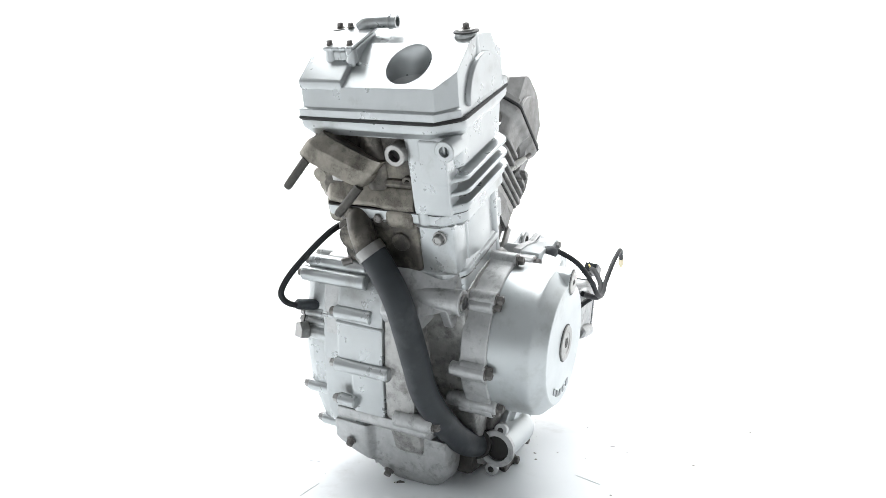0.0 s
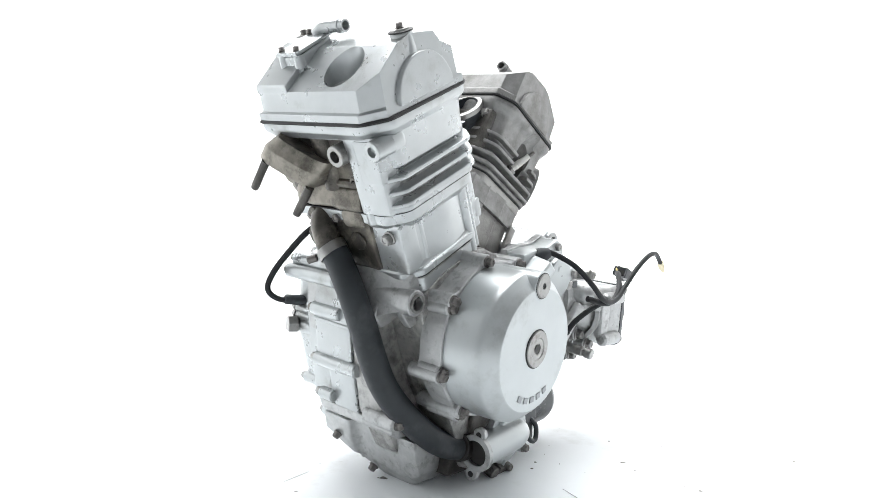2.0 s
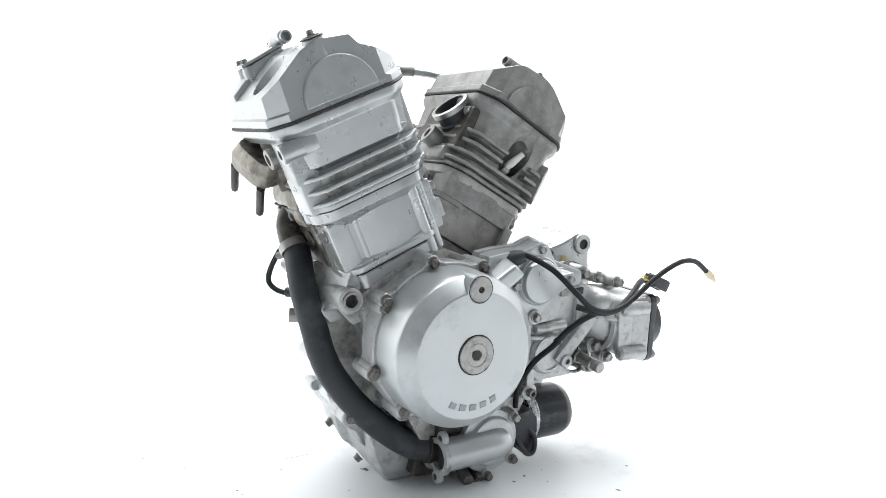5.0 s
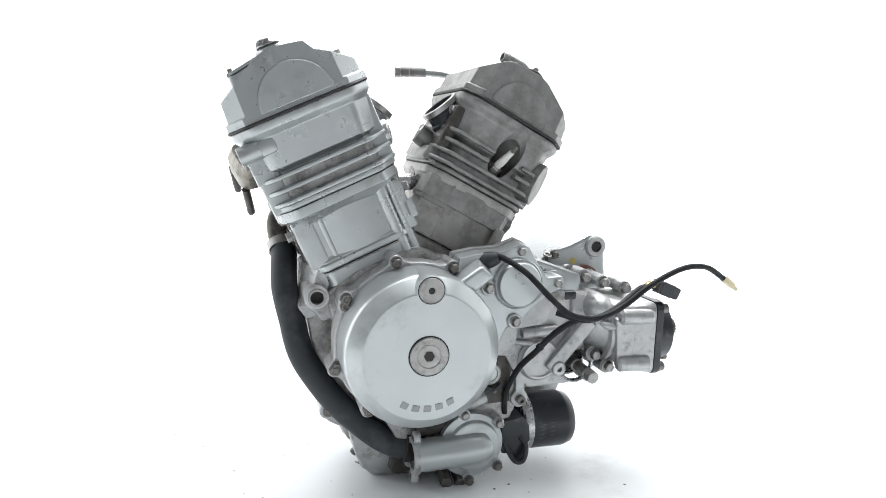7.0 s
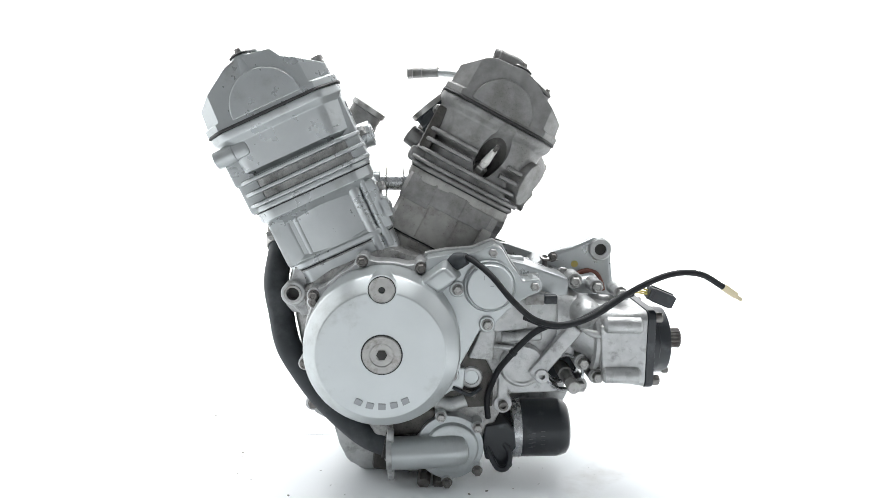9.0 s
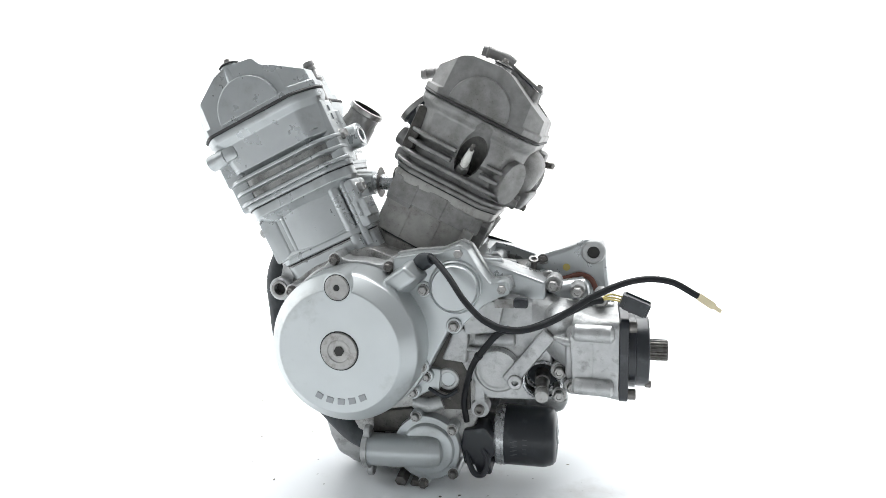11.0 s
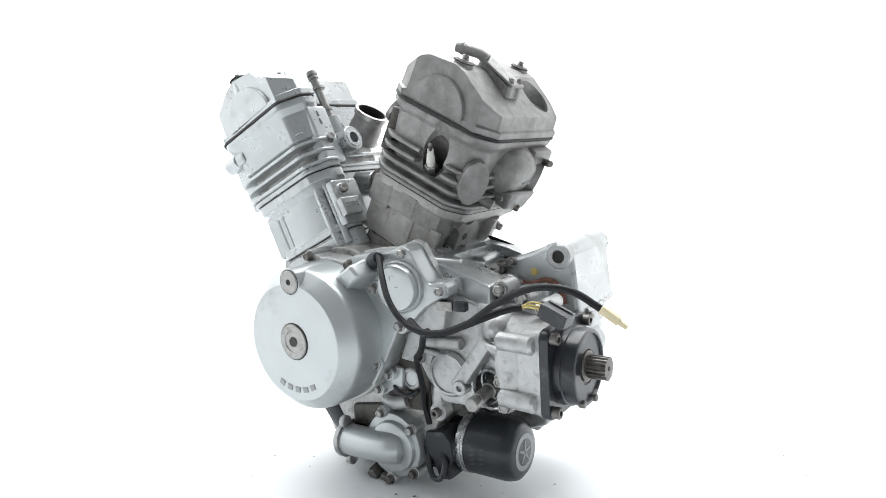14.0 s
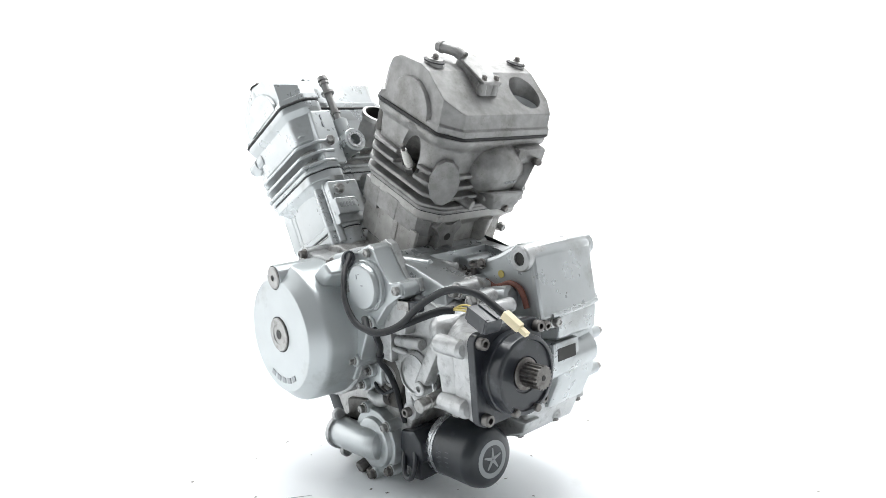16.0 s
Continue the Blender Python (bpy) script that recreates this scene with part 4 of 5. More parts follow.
for a in (146, 104, 63, 197, 236):
    x, z = AX[0] + 0.0895 * math.cos(radians(a)), AX[1] + 0.0895 * math.sin(radians(a))
    part("bolt_column", rod((x, -0.075, z), (x, -0.1135, z), 0.0078, 16), CAST, alt)
    bolt(alt, (x, -0.1135, z), (0, -1, 0), HEXOLD, 1.05)
capz = 0.2570
part("cap_boss", rod((-0.0545, -0.12, capz), (-0.0545, -0.1702, capz), 0.0152, 36, 0.0008), COVER, alt)
part("cap_ring_groove", rod((-0.0545, -0.160, capz), (-0.0545, -0.1705, capz), 0.0140, 36, 0.0003), GASKET, alt)
part("timing_cap", rod((-0.0545, -0.160, capz), (-0.0545, -0.1716, capz), 0.0130, 36, 0.001, 0.0034, 0.004), STEEL, alt, "plated screw cap with a hex socket")
part("cap_ring_groove", rod((AX[0] + 0.001, -0.165, AX[1] + 0.0015), (AX[0] + 0.001, -0.1700, AX[1] + 0.0015), 0.0212, 44, 0.0003), GASKET, alt)
part("crank_cap", lathe([(0, 0), (0.0198, 0), (0.0198, 0.0058), (0.0190, 0.0066), (0.0125, 0.0066), (0.0115, 0.0058), (0.0062, 0.0058), (0.0062, 0.0052), (0, 0.0052)], 44,
                         between((AX[0] + 0.001, -0.165, AX[1] + 0.0015), (AX[0] + 0.001, -0.3, AX[1] + 0.0015))), STEEL, alt, "plated screw cap with a hex socket")
part("hex_socket", lathe([(0, 0), (0.0056, 0), (0.0056, 0.0003), (0, 0.0003)], 6, between((AX[0] + 0.001, -0.1709, AX[1] + 0.0015), (AX[0] + 0.001, -0.3, AX[1] + 0.0015))), DARK, alt)
part("cover_hump", bevel(loft([[(-0.026, -0.105, 0.2530), (0.006, -0.105, 0.2370), (0.032, -0.105, 0.2610), (0.012, -0.105, 0.2810)], [(-0.0190, -0.1415, 0.2560), (0.0010, -0.1415, 0.2470), (0.0215, -0.1415, 0.2620), (0.0080, -0.1415, 0.2740)]]), 0.0040, 3), COVER, alt)
# the maker's name as five plain raised marks along the rim
for i in range(5):
    a = radians(270 + (i - 2) * 13.2 + 0.5)
    r = 0.0535
    m = Matrix.Translation((AX[0] + r * math.cos(a), -0.1694, AX[1] + r * math.sin(a))) @ pose(0, 0, 0, 90, 0, 0) @ pose(0, 0, 0, 0, 0, math.degrees(a) + 90)
    bar = slab([(-0.0040, -0.0034), (0.0036, -0.0034), (0.0042, 0.0030), (-0.0036, 0.0036)], 0, 0.0010, 0.0003, 1)
    part("raised_mark", tidy(bar, m), LETTER, alt, "raised grey maker's mark, a plain shape")

# ---- left side cover and gear case ----
SIDE = [(-0.010, 0.2790), (0.012, 0.2830), (0.040, 0.2850), (0.052, 0.2900), (0.061, 0.2935), (0.071, 0.2890), (0.082, 0.2700), (0.094, 0.2540), (0.112, 0.2560), (0.115, 0.2430), (0.100, 0.2360), (0.086, 0.2280), (0.066, 0.2080),
        (0.060, 0.1980), (0.048, 0.1990), (0.026, 0.1580), (0.010, 0.1330), (-0.030, 0.1260)]
side = part("side_cover", prism(SIDE, -0.1165, -0.084, 0.0028), COVER, engine, "silver-painted left side cover with a round cap")
part("cover_lip", prism([(0.040 + (x - 0.040) * 1.035, 0.215 + (z - 0.215) * 1.035) for x, z in SIDE], -0.0935, -0.0840, 0.0012), CAST, side)
part("round_cap", lathe([(0, 0), (0.0285, 0), (0.0285, 0.0045), (0.0272, 0.0058), (0.0262, 0.0050), (0.0255, 0.0050), (0.0248, 0.0095), (0.0235, 0.0110), (0, 0.0116)], 56, between((0.0575, -0.1160, 0.2490), (0.0575, -0.3, 0.2490))), COVER, side, "plain round silver cap")
for du, dz, w, h in ((-0.004, 0.004, 0.0010, 0.005), (0.003, -0.003, 0.004, 0.0012), (-0.001, 0.009, 0.003, 0.0008)):
    part("scuff", box(0.0545 + du, 0.0545 + du + w, -0.1278, -0.1275, 0.253 + dz, 0.253 + dz + h, 0), LETTER, side, "dark scuff")
for x, y, z in ((0.0232, -0.1165, 0.2456), (0.0554, -0.1165, 0.2067), (0.1065, -0.1100, 0.2475), (0.0611, -0.1100, 0.2845), (0.0180, -0.1165, 0.1600)):
    part("bolt_boss", rod((x, -0.085, z), (x, y - 0.0035, z), 0.0088, 20, 0.001), COVER, side)
    bolt(side, (x, y - 0.0035, z), (0, -1, 0), HEX, 1.05)
GEAR = [(0.052, 0.232), (0.110, 0.240), (0.150, 0.226), (0.160, 0.150), (0.140, 0.118), (0.086, 0.116), (0.066, 0.140), (0.050, 0.170)]
gear = part("gear_case", prism(GEAR, -0.092, -0.020, 0.004), CAST, engine, "cast gear case with ribs and bolt bosses")
part("rib", prism([(0.060, 0.232), (0.108, 0.232), (0.100, 0.197), (0.064, 0.193)], -0.106, -0.088, 0.003), CAST, gear)
part("rib", rod((0.074, -0.096, 0.1855), (0.118, -0.098, 0.1880), 0.0062, 16), CAST, gear)
part("rib", rod((0.062, -0.096, 0.176), (0.100, -0.094, 0.170), 0.0035, 14), CAST, gear)
part("hub", rod((0.098, -0.070, 0.152), (0.098, -0.0975, 0.152), 0.026, 36, 0.003), CAST, gear)
part("hub_ring", lathe([(0.0200, 0), (0.0225, 0), (0.0225, 0.002), (0.0200, 0.002)], 36, between((0.098, -0.0970, 0.152), (0.098, -0.2, 0.152))), CAST, gear)
part("dome", lathe([(0, 0.015), (0.006, 0.0142), (0.012, 0.010), (0.0165, 0.0), (0.019, -0.03), (0, -0.03)], 32, between((0.166, -0.106, 0.214), (0.170, -0.3, 0.230))), CAST, gear)
# slanting arm with a tapped end
part("arm", tidy(box(-0.0085, 0.0085, -0.0085, 0.0085, -0.004, 0.072, 0.004), between((0.1130, -0.096, 0.1430), (0.1560, -0.103, 0.1990))), CAST, gear)
part("arm_end", rod((0.1185, -0.090, 0.1430), (0.1185, -0.1085, 0.1430), 0.0082, 20, 0.001, 0.0035, 0.006), CAST, gear)
# stop bracket standing on the pump side
part("bracket_bar", tidy(box(-0.008, 0.008, -0.006, 0.006, 0, 0.055, 0.003), between((0.0772, -0.084, 0.1010), (0.0775, -0.084, 0.2))), CAST, gear)
part("bracket_end", rod((0.0772, -0.076, 0.1040), (0.0772, -0.0915, 0.1040), 0.0105, 24, 0.001), CAST, gear)
bolt(gear, (0.0772, -0.0912, 0.1040), (0, -1, 0), SOCKET, 1.25)
# neutral switch and its neighbours, in the dark behind the side cover
part("switch", rod((0.0410, -0.070, 0.1360), (0.0410, -0.0900, 0.1360), 0.0130, 22, 0.0015, 0.0085, 0.003), CAST, gear)
part("switch_core", rod((0.0410, -0.070, 0.1360), (0.0410, -0.0890, 0.1360), 0.0086, 20), COVER, gear)
# the shade behind the side cover is put into this plate's dark colour
part("recess", prism([(-0.01, 0.150), (0.05, 0.200), (0.066, 0.150), (0.066, 0.100), (0.0, 0.098)], -0.0885, -0.05, 0.002), OIL_SHADE, gear, "dark plate behind the covers, shade in its colour")
for x, z in ((0.0190, 0.1420), (0.0030, 0.1225)):
    part("lug", rod((x, -0.08, z), (x, -0.1015, z), 0.0078, 16), COVER, gear)
    bolt(gear, (x, -0.1015, z), (0, -1, 0), HEX, 0.9)
part("link", prism([(-0.006, 0.1160), (0.002, 0.1300), (0.020, 0.1500), (0.034, 0.1490), (0.032, 0.1230), (0.018, 0.1210), (0.004, 0.1120)], -0.0945, -0.0870, 0.003), COVER, gear)
part("raised_panel", prism([(0.0440, 0.1800), (0.0490, 0.1930), (0.0600, 0.2000), (0.0680, 0.1970), (0.0650, 0.1590), (0.0360, 0.1620)], -0.1010, -0.0860, 0.0035), CAST, gear)
part("dark_boss", rod((0.0520, -0.070, 0.1420), (0.0520, -0.0880, 0.1420), 0.0190, 28, 0.004), OIL_SHADE, gear, "oil-black round boss")
part("half_pipe", tube([(0.002, -0.086, 0.1060), (0.018, -0.090, 0.1040), (0.034, -0.088, 0.1090)], 0.0085, 16, 5), CAST, gear)
part("spring_link", rod((0.030, -0.094, 0.1220), (0.046, -0.094, 0.1160), 0.0026, 12), OLDSTEEL, gear)
part("pickup_wire", tube([(0.020, -0.094, 0.126), (0.030, -0.098, 0.122), (0.040, -0.096, 0.118), (0.052, -0.092, 0.124)], 0.0022, 8), RUBBER, gear)
# shift shaft in its seal
SHAFT_AT, SHAFT_END = Vector((0.1460, -0.0740, 0.1435)), Vector((0.1490, -0.1327, 0.1388))
S = between(SHAFT_AT, SHAFT_END)
half = [c for c in case.children if c.name.startswith("crankcase_half")][0]
for body in (gear, half):
    cut(body, lathe([(0, -0.007), (0.0210, -0.007), (0.0222, 0.060), (0, 0.060)], 40, S))
part("seal_ring", lathe([(0, -0.004), (0.0205, -0.004), (0.0205, 0.002), (0.0192, 0.003), (0.0178, 0.002), (0.0170, -0.003), (0, -0.003)], 40, S), CHROME, gear, "bright seal ring")
part("seal_rim", lathe([(0.0192, 0.0160), (0.0222, 0.0160), (0.0226, 0.0205), (0.0212, 0.0214), (0.0198, 0.0205)], 40, S), CHROME, gear, "bright rim round the shaft seal")
part("seal", lathe([(0, -0.0028), (0.0168, -0.0028), (0.0120, -0.0010), (0.0085, 0.0015), (0, 0.0015)], 30, S), RUBBER, gear)
part("shift_shaft", lathe([(0, 0), (0.0082, 0), (0.0082, 0.022), (0.0068, 0.0235), (0.0068, 0.046), (0.0058, 0.047), (0.0058, 0.050), (0.0072, 0.051), (0.0072, 0.0590), (0.0064, 0.0600), (0, 0.0600)], 20, S), STEEL, gear, "worn plated shift shaft")
for x, y, z, r in ((0.1655, -0.1000, 0.1565, 0.0095), (0.1800, -0.1080, 0.1430, 0.0092), (0.1574, -0.0800, 0.2457, 0.0095), (0.1650, -0.0930, 0.1270, 0.0085), (0.1830, -0.0800, 0.2390, 0.0080), (0.2080, -0.0880, 0.2330, 0.0075)):
    part("bolt_boss", rod((x, -0.055, z), (x, y, z), r, 20, 0.001), CAST, gear)
    bolt(gear, (x, y, z), (0, -1, 0), HEX, 1.25)
part("stay", prism([(0.098, 0.236), (0.118, 0.236), (0.118, 0.226), (0.098, 0.226)], -0.112, -0.1085, 0.0008), STEEL, gear)
part("clip", box(0.1180, 0.1330, -0.112, -0.102, 0.226, 0.2365, 0.0025), BLACK, gear, "black plastic clip")
# top of the gear case behind the cylinders
deck = part("top_deck", prism([(0.040, 0.262), (0.060, 0.276), (0.098, 0.268), (0.150, 0.250), (0.150, 0.225), (0.04, 0.23)], -0.088, 0.070, 0.004), SILVER, case)
cut(deck, box(0.078, 0.140, -0.046, 0.042, 0.2380, 0.31, 0))
part("deck_floor", box(0.0782, 0.1398, -0.0458, 0.0418, 0.2385, 0.2515, 0.001), GRIME, case, "oily sunken deck behind the cylinders")
for i, (x, y) in enumerate(((0.090, -0.030), (0.104, -0.036), (0.112, -0.018), (0.124, -0.034), (0.130, -0.012), (0.098, -0.012), (0.118, -0.040), (0.108, 0.008))):
    part("dirt_crumb", tidy(box(-0.0030, 0.0030, -0.0018, 0.0020, -0.001, 0.0022, 0.0008), pose(x, y, 0.2520, 8 * i, 5 * i, 47 * i)), OIL_SHADE, case)
part("deck_block", prism([(0.058, 0.236), (0.058, 0.2600), (0.064, 0.2640), (0.088, 0.2650), (0.093, 0.260), (0.093, 0.236)], -0.002, 0.060, 0.0035), SILVER, case)
part("back_wall", prism([(0.056, 0.225), (0.056, 0.2640), (0.100, 0.2600), (0.124, 0.2500), (0.124, 0.225)], 0.042, 0.070, 0.003), GREY, case, "dull grey casting behind the gear case")
part("top_rib", rod((0.058, -0.080, 0.2705), (0.100, -0.062, 0.2650), 0.0070, 14, 0.002), SILVER, case)
part("top_rib", rod((0.066, -0.050, 0.2680), (0.112, -0.036, 0.2600), 0.0045, 14, 0.001), CAST, case)
part("top_wall", prism([(0.036, 0.262), (0.050, 0.2800), (0.062, 0.2800), (0.078, 0.262)], -0.080, 0.060, 0.004), SILVER, case)
part("wire_ring", lathe([(0.0034, -0.0012), (0.0060, -0.0012), (0.0060, 0.0012), (0.0034, 0.0012)], 20, pose(0.132, -0.030, 0.2640, 24, 10)), STEEL, case, "steel ring terminal")
part("ring_tab", box(0.136, 0.148, -0.034, -0.028, 0.2600, 0.2615, 0.0005), STEEL, case)
part("ring_screw", rod((0.132, -0.030, 0.252), (0.132, -0.031, 0.2645), 0.0033, 12), OLDSTEEL, case)
part("neck_tube", rod((0.112, -0.062, 0.2240), (0.192, -0.036, 0.2330), 0.0140, 28, 0.003), SILVER, case)
for x, y, z, r in ((0.124, -0.070, 0.2400, 0.0080), (0.150, -0.052, 0.2480, 0.0085)):
    part("bolt_boss", rod((x, y + 0.03, z - 0.012), (x, y, z), r, 18, 0.001), CAST, case)
    bolt(case, (x, y, z), (0, -0.8, 0.4), HEX, 1.2)

# ---- output drive ----
def section(x, y0, y1, z0, z1, r):
    return [(x, y, z) for y, z in rounded(y0, y1, z0, z1, r)]


out = part("output_housing", loft([section(0.136, -0.098, -0.030, 0.160, 0.240, 0.030), section(0.150, -0.100, -0.035, 0.166, 0.238, 0.032), section(0.166, -0.112, -0.045, 0.160, 0.228, 0.030),
                                    section(0.190, -0.124, -0.050, 0.146, 0.222, 0.022), section(0.204, -0.130, -0.048, 0.140, 0.221, 0.010), section(0.2255, -0.133, -0.046, 0.1375, 0.2225, 0.009)]), CAST, engine, "cast aluminium output gear housing")
for z in (0.152, 0.208):
    part("corner_rib", rod((0.180, -0.1285, z), (0.221, -0.1325, z), 0.0090, 16, 0.003), CAST, out)
part("collar", lathe([(0.036, 0), (0.041, 0.002), (0.041, 0.006), (0.038, 0.010)], 48, between((0.172, -0.0850, 0.1850), (1.0, -0.0850, 0.1850))), CAST, out)
part("cheek", prism([(0.176, 0.206), (0.202, 0.210), (0.202, 0.160), (0.180, 0.152)], -0.1295, -0.118, 0.004), CAST, out)
part("ridge", tidy(lathe([(0, -0.014), (0.003, -0.010), (0.0045, 0), (0.003, 0.010), (0, 0.014)], 14), between((0.172, -0.1225, 0.196), (0.20, -0.1265, 0.188))), CAST, out)
part("ridge", rod((0.160, -0.070, 0.224), (0.221, -0.070, 0.2200), 0.0060, 12), CAST, out)
plate = part("bearing_plate", slab([(-y, z) for y, z in rounded(-0.134, -0.045, 0.1365, 0.2235, 0.010)], 0, 0.009, 0.0012), BLACK, out, "satin black bearing plate")
plate.matrix_basis = Matrix(((0, 0, 1, 0.2260), (-1, 0, 0, 0), (0, 1, 0, 0), (0, 0, 0, 1)))
X = lambda x, y=-0.0895, z=0.1800: between((x, y, z), (1.0, y, z))
drum = part("output_drum", lathe([(0, 0), (0.0385, 0), (0.0385, 0.0085), (0.0370, 0.0092), (0.0370, 0.0190), (0.0362, 0.0215), (0.0345, 0.0222), (0.0325, 0.0222), (0.0318, 0.0200), (0.0170, 0.0200), (0.0160, 0.0185), (0, 0.0185)], 56, X(0.2340)), BLACK, out, "glossy black bearing drum")
teeth = [((0.0112 if i % 4 in (0, 1) else 0.0096) * math.cos(2 * math.pi * i / 72), (0.0112 if i % 4 in (0, 1) else 0.0096) * math.sin(2 * math.pi * i / 72)) for i in range(72)]
shaft = slab(teeth, 0, 0.0235, 0)
part("splined_shaft", tidy(shaft, X(0.2520, -0.0905, 0.1860 - 0.0045)), OLDSTEEL, out, "bare steel splined output shaft", 20)
part("shaft_bore", rod((0.2745, -0.0905, 0.1815), (0.27595, -0.0905, 0.1815), 0.0030, 14), DARK, out)
part("shaft_collar", lathe([(0, 0), (0.0150, 0), (0.0150, 0.003), (0.0115, 0.0045), (0, 0.0045)], 28, X(0.2520, -0.0905, 0.1815)), OLDSTEEL, out)
for y, z in ((-0.1265, 0.1450), (-0.1265, 0.2150), (-0.0525, 0.1450), (-0.0525, 0.2150)):
    bolt(out, (0.2352, y, z), (1, 0, 0), SOCKET, 1.25)
for y, z in ((-0.080, 0.1470), (-0.108, 0.150)):
    part("drum_stud", rod((0.2525, y, z), (0.2590, y, z), 0.0038, 12), OLDSTEEL, out)
part("sealant", tube([(0.1405, -0.0290, 0.2500), (0.1500, -0.0290, 0.2455), (0.1600, -0.0290, 0.2415), (0.1700, -0.0290, 0.2430), (0.1830, -0.0290, 0.2470), (0.1950, -0.0290, 0.2435), (0.2010, -0.0290, 0.2340), (0.2040, -0.0290, 0.2230)], 0.0030, 10), RUST, out, "red-brown sealant squeezed from a joint")

# ---- rear frame mount and right-hand covers ----
MOUNT = [(0.112, 0.246), (0.140, 0.268), (0.165, 0.276), (0.190, 0.2875), (0.204, 0.2870), (0.2125, 0.2780), (0.2150, 0.2500), (0.2200, 0.2100), (0.150, 0.2100)]
mount = part("frame_mount", loft([[(x, -0.026, z) for x, z in MOUNT], [(x + 0.003, 0.045, z + 0.001) for x, z in MOUNT], [(x + 0.002, 0.066, z + 0.001) for x, z in MOUNT]]), SILVER, engine, "silver rear frame mount casting")
bm = bmesh.new()
bm.from_mesh(mount.data)
bevel(bm, 0.0045, 2)
smooth(bm)
bm.to_mesh(mount.data)
bm.free()
part("mount_tube", rod((0.2005, 0.030, 0.2735), (0.1990, -0.0305, 0.2730), 0.0136, 30, 0.0015, 0.0070, 0.03), CAST, mount, "machined mount eye")
# dark disc in place of the shade down the bore
part("mount_bore", rod((0.1990, -0.0258, 0.2730), (0.1990, -0.0284, 0.2730), 0.0069, 20, 0.0001), DARK, mount)
part("mount_tube", rod((0.2005, 0.045, 0.2738), (0.2024, 0.0730, 0.2750), 0.0120, 24), SILVER, mount)
part("slot", box(0.2150, 0.2192, 0.0150, 0.0172, 0.220, 0.233, 0.0005), DARK, mount)
part("yellow_mark", rod((0.1690, -0.0265, 0.2550), (0.1690, -0.0272, 0.2550), 0.0042, 14, 0.0001), YELLOW, mount, "faded yellow paint dab")
bolt(mount, (0.1420, -0.0270, 0.2640), (0, -1, 0), HEXOLD)
for y in (-0.020, -0.003):
    part("bolt_boss", rod((0.196, y, 0.2090), (0.2165, y, 0.2060), 0.0082, 18, 0.001), SILVER, mount)
    bolt(mount, (0.2165, y, 0.2060), (1, 0, -0.1), HEX if y > -0.01 else SOCKET, 1.1)
part("foot_bead", tube([(0.2200, -0.010, 0.2130), (0.2210, 0.030, 0.2140), (0.2200, 0.064, 0.2160)], 0.0030, 10, 4), SILVER, mount)
part("ear", rod((0.2080, 0.058, 0.2160), (0.2080, 0.0720, 0.2160), 0.0085, 16), SILVER, mount)
CLUTCH = [(-0.148, 0.238), (-0.120, 0.258), (-0.060, 0.262), (0.030, 0.240), (0.110, 0.222), (0.165, 0.200), (0.184, 0.165), (0.180, 0.120), (0.150, 0.085), (0.080, 0.056), (-0.040, 0.046), (-0.092, 0.048), (-0.126, 0.100), (-0.148, 0.170)]
clutch = part("clutch_cover", loft([[(x, 0.070, z) for x, z in CLUTCH], [(x, 0.104, z) for x, z in CLUTCH], [(0.02 + (x - 0.02) * 0.93, 0.117, 0.155 + (z - 0.155) * 0.92) for x, z in CLUTCH]]), SILVER, engine, "silver clutch cover on the far side")
bm = bmesh.new()
bm.from_mesh(clutch.data)
bevel(bm, 0.005, 2)
smooth(bm)
bm.to_mesh(clutch.data)
bm.free()
for i, (x, z) in enumerate(CLUTCH):
    if i in (3, 4):
        continue
    x2, z2 = 0.02 + (x - 0.02) * 0.985, 0.155 + (z - 0.155) * 0.985
    part("bolt_column", rod((x2, 0.066, z2), (x2, 0.112, z2), 0.0075, 16, 0.0015), SILVER, clutch)
    bolt(clutch, (x2, 0.112, z2), (0, 1, 0), HEX)
part("sensor", tidy(slab([(-0.006, -0.008), (0.008, -0.008), (0.008, 0.002), (0.002, 0.010), (-0.006, 0.008)], 0, 0.012, 0.001), between((-0.150, 0.104, 0.172), (-0.30, 0.16, 0.178))), STEEL, clutch, "plated sensor bracket")
lower = part("lower_case", prism([(0.040, 0.040), (0.100, 0.052), (0.154, 0.062), (0.168, 0.090), (0.176, 0.118), (0.176, 0.205), (0.12, 0.215), (0.040, 0.13)], 0.000, 0.095, 0.005), CAST, engine, "cast lower rear crankcase")
part("cast_tube", rod((0.178, -0.010, 0.148), (0.184, 0.088, 0.154), 0.020, 28, 0.003), SILVER, lower)
part("cast_block", prism([(0.160, 0.215), (0.205, 0.208), (0.202, 0.178), (0.165, 0.168)], 0.020, 0.086, 0.005), SILVER, lower)
part("cast_block", prism([(0.150, 0.205), (0.194, 0.196), (0.192, 0.128), (0.174, 0.092), (0.150, 0.088)], 0.028, 0.094, 0.006), SILVER, lower)
part("slot_box", box(0.180, 0.2010, 0.012, 0.056, 0.1490, 0.1750, 0.003), SILVER, lower)
part("window_slot", prism([(0.1990, 0.1545), (0.2016, 0.1545), (0.2016, 0.1685), (0.1990, 0.1685)], 0.0185, 0.0485, 0.0004), DARK, lower)
part("foot", prism([(0.080, 0.056), (0.130, 0.058), (0.166, 0.072), (0.172, 0.086), (0.090, 0.090)], -0.006, 0.020, 0.004), CAST, lower)
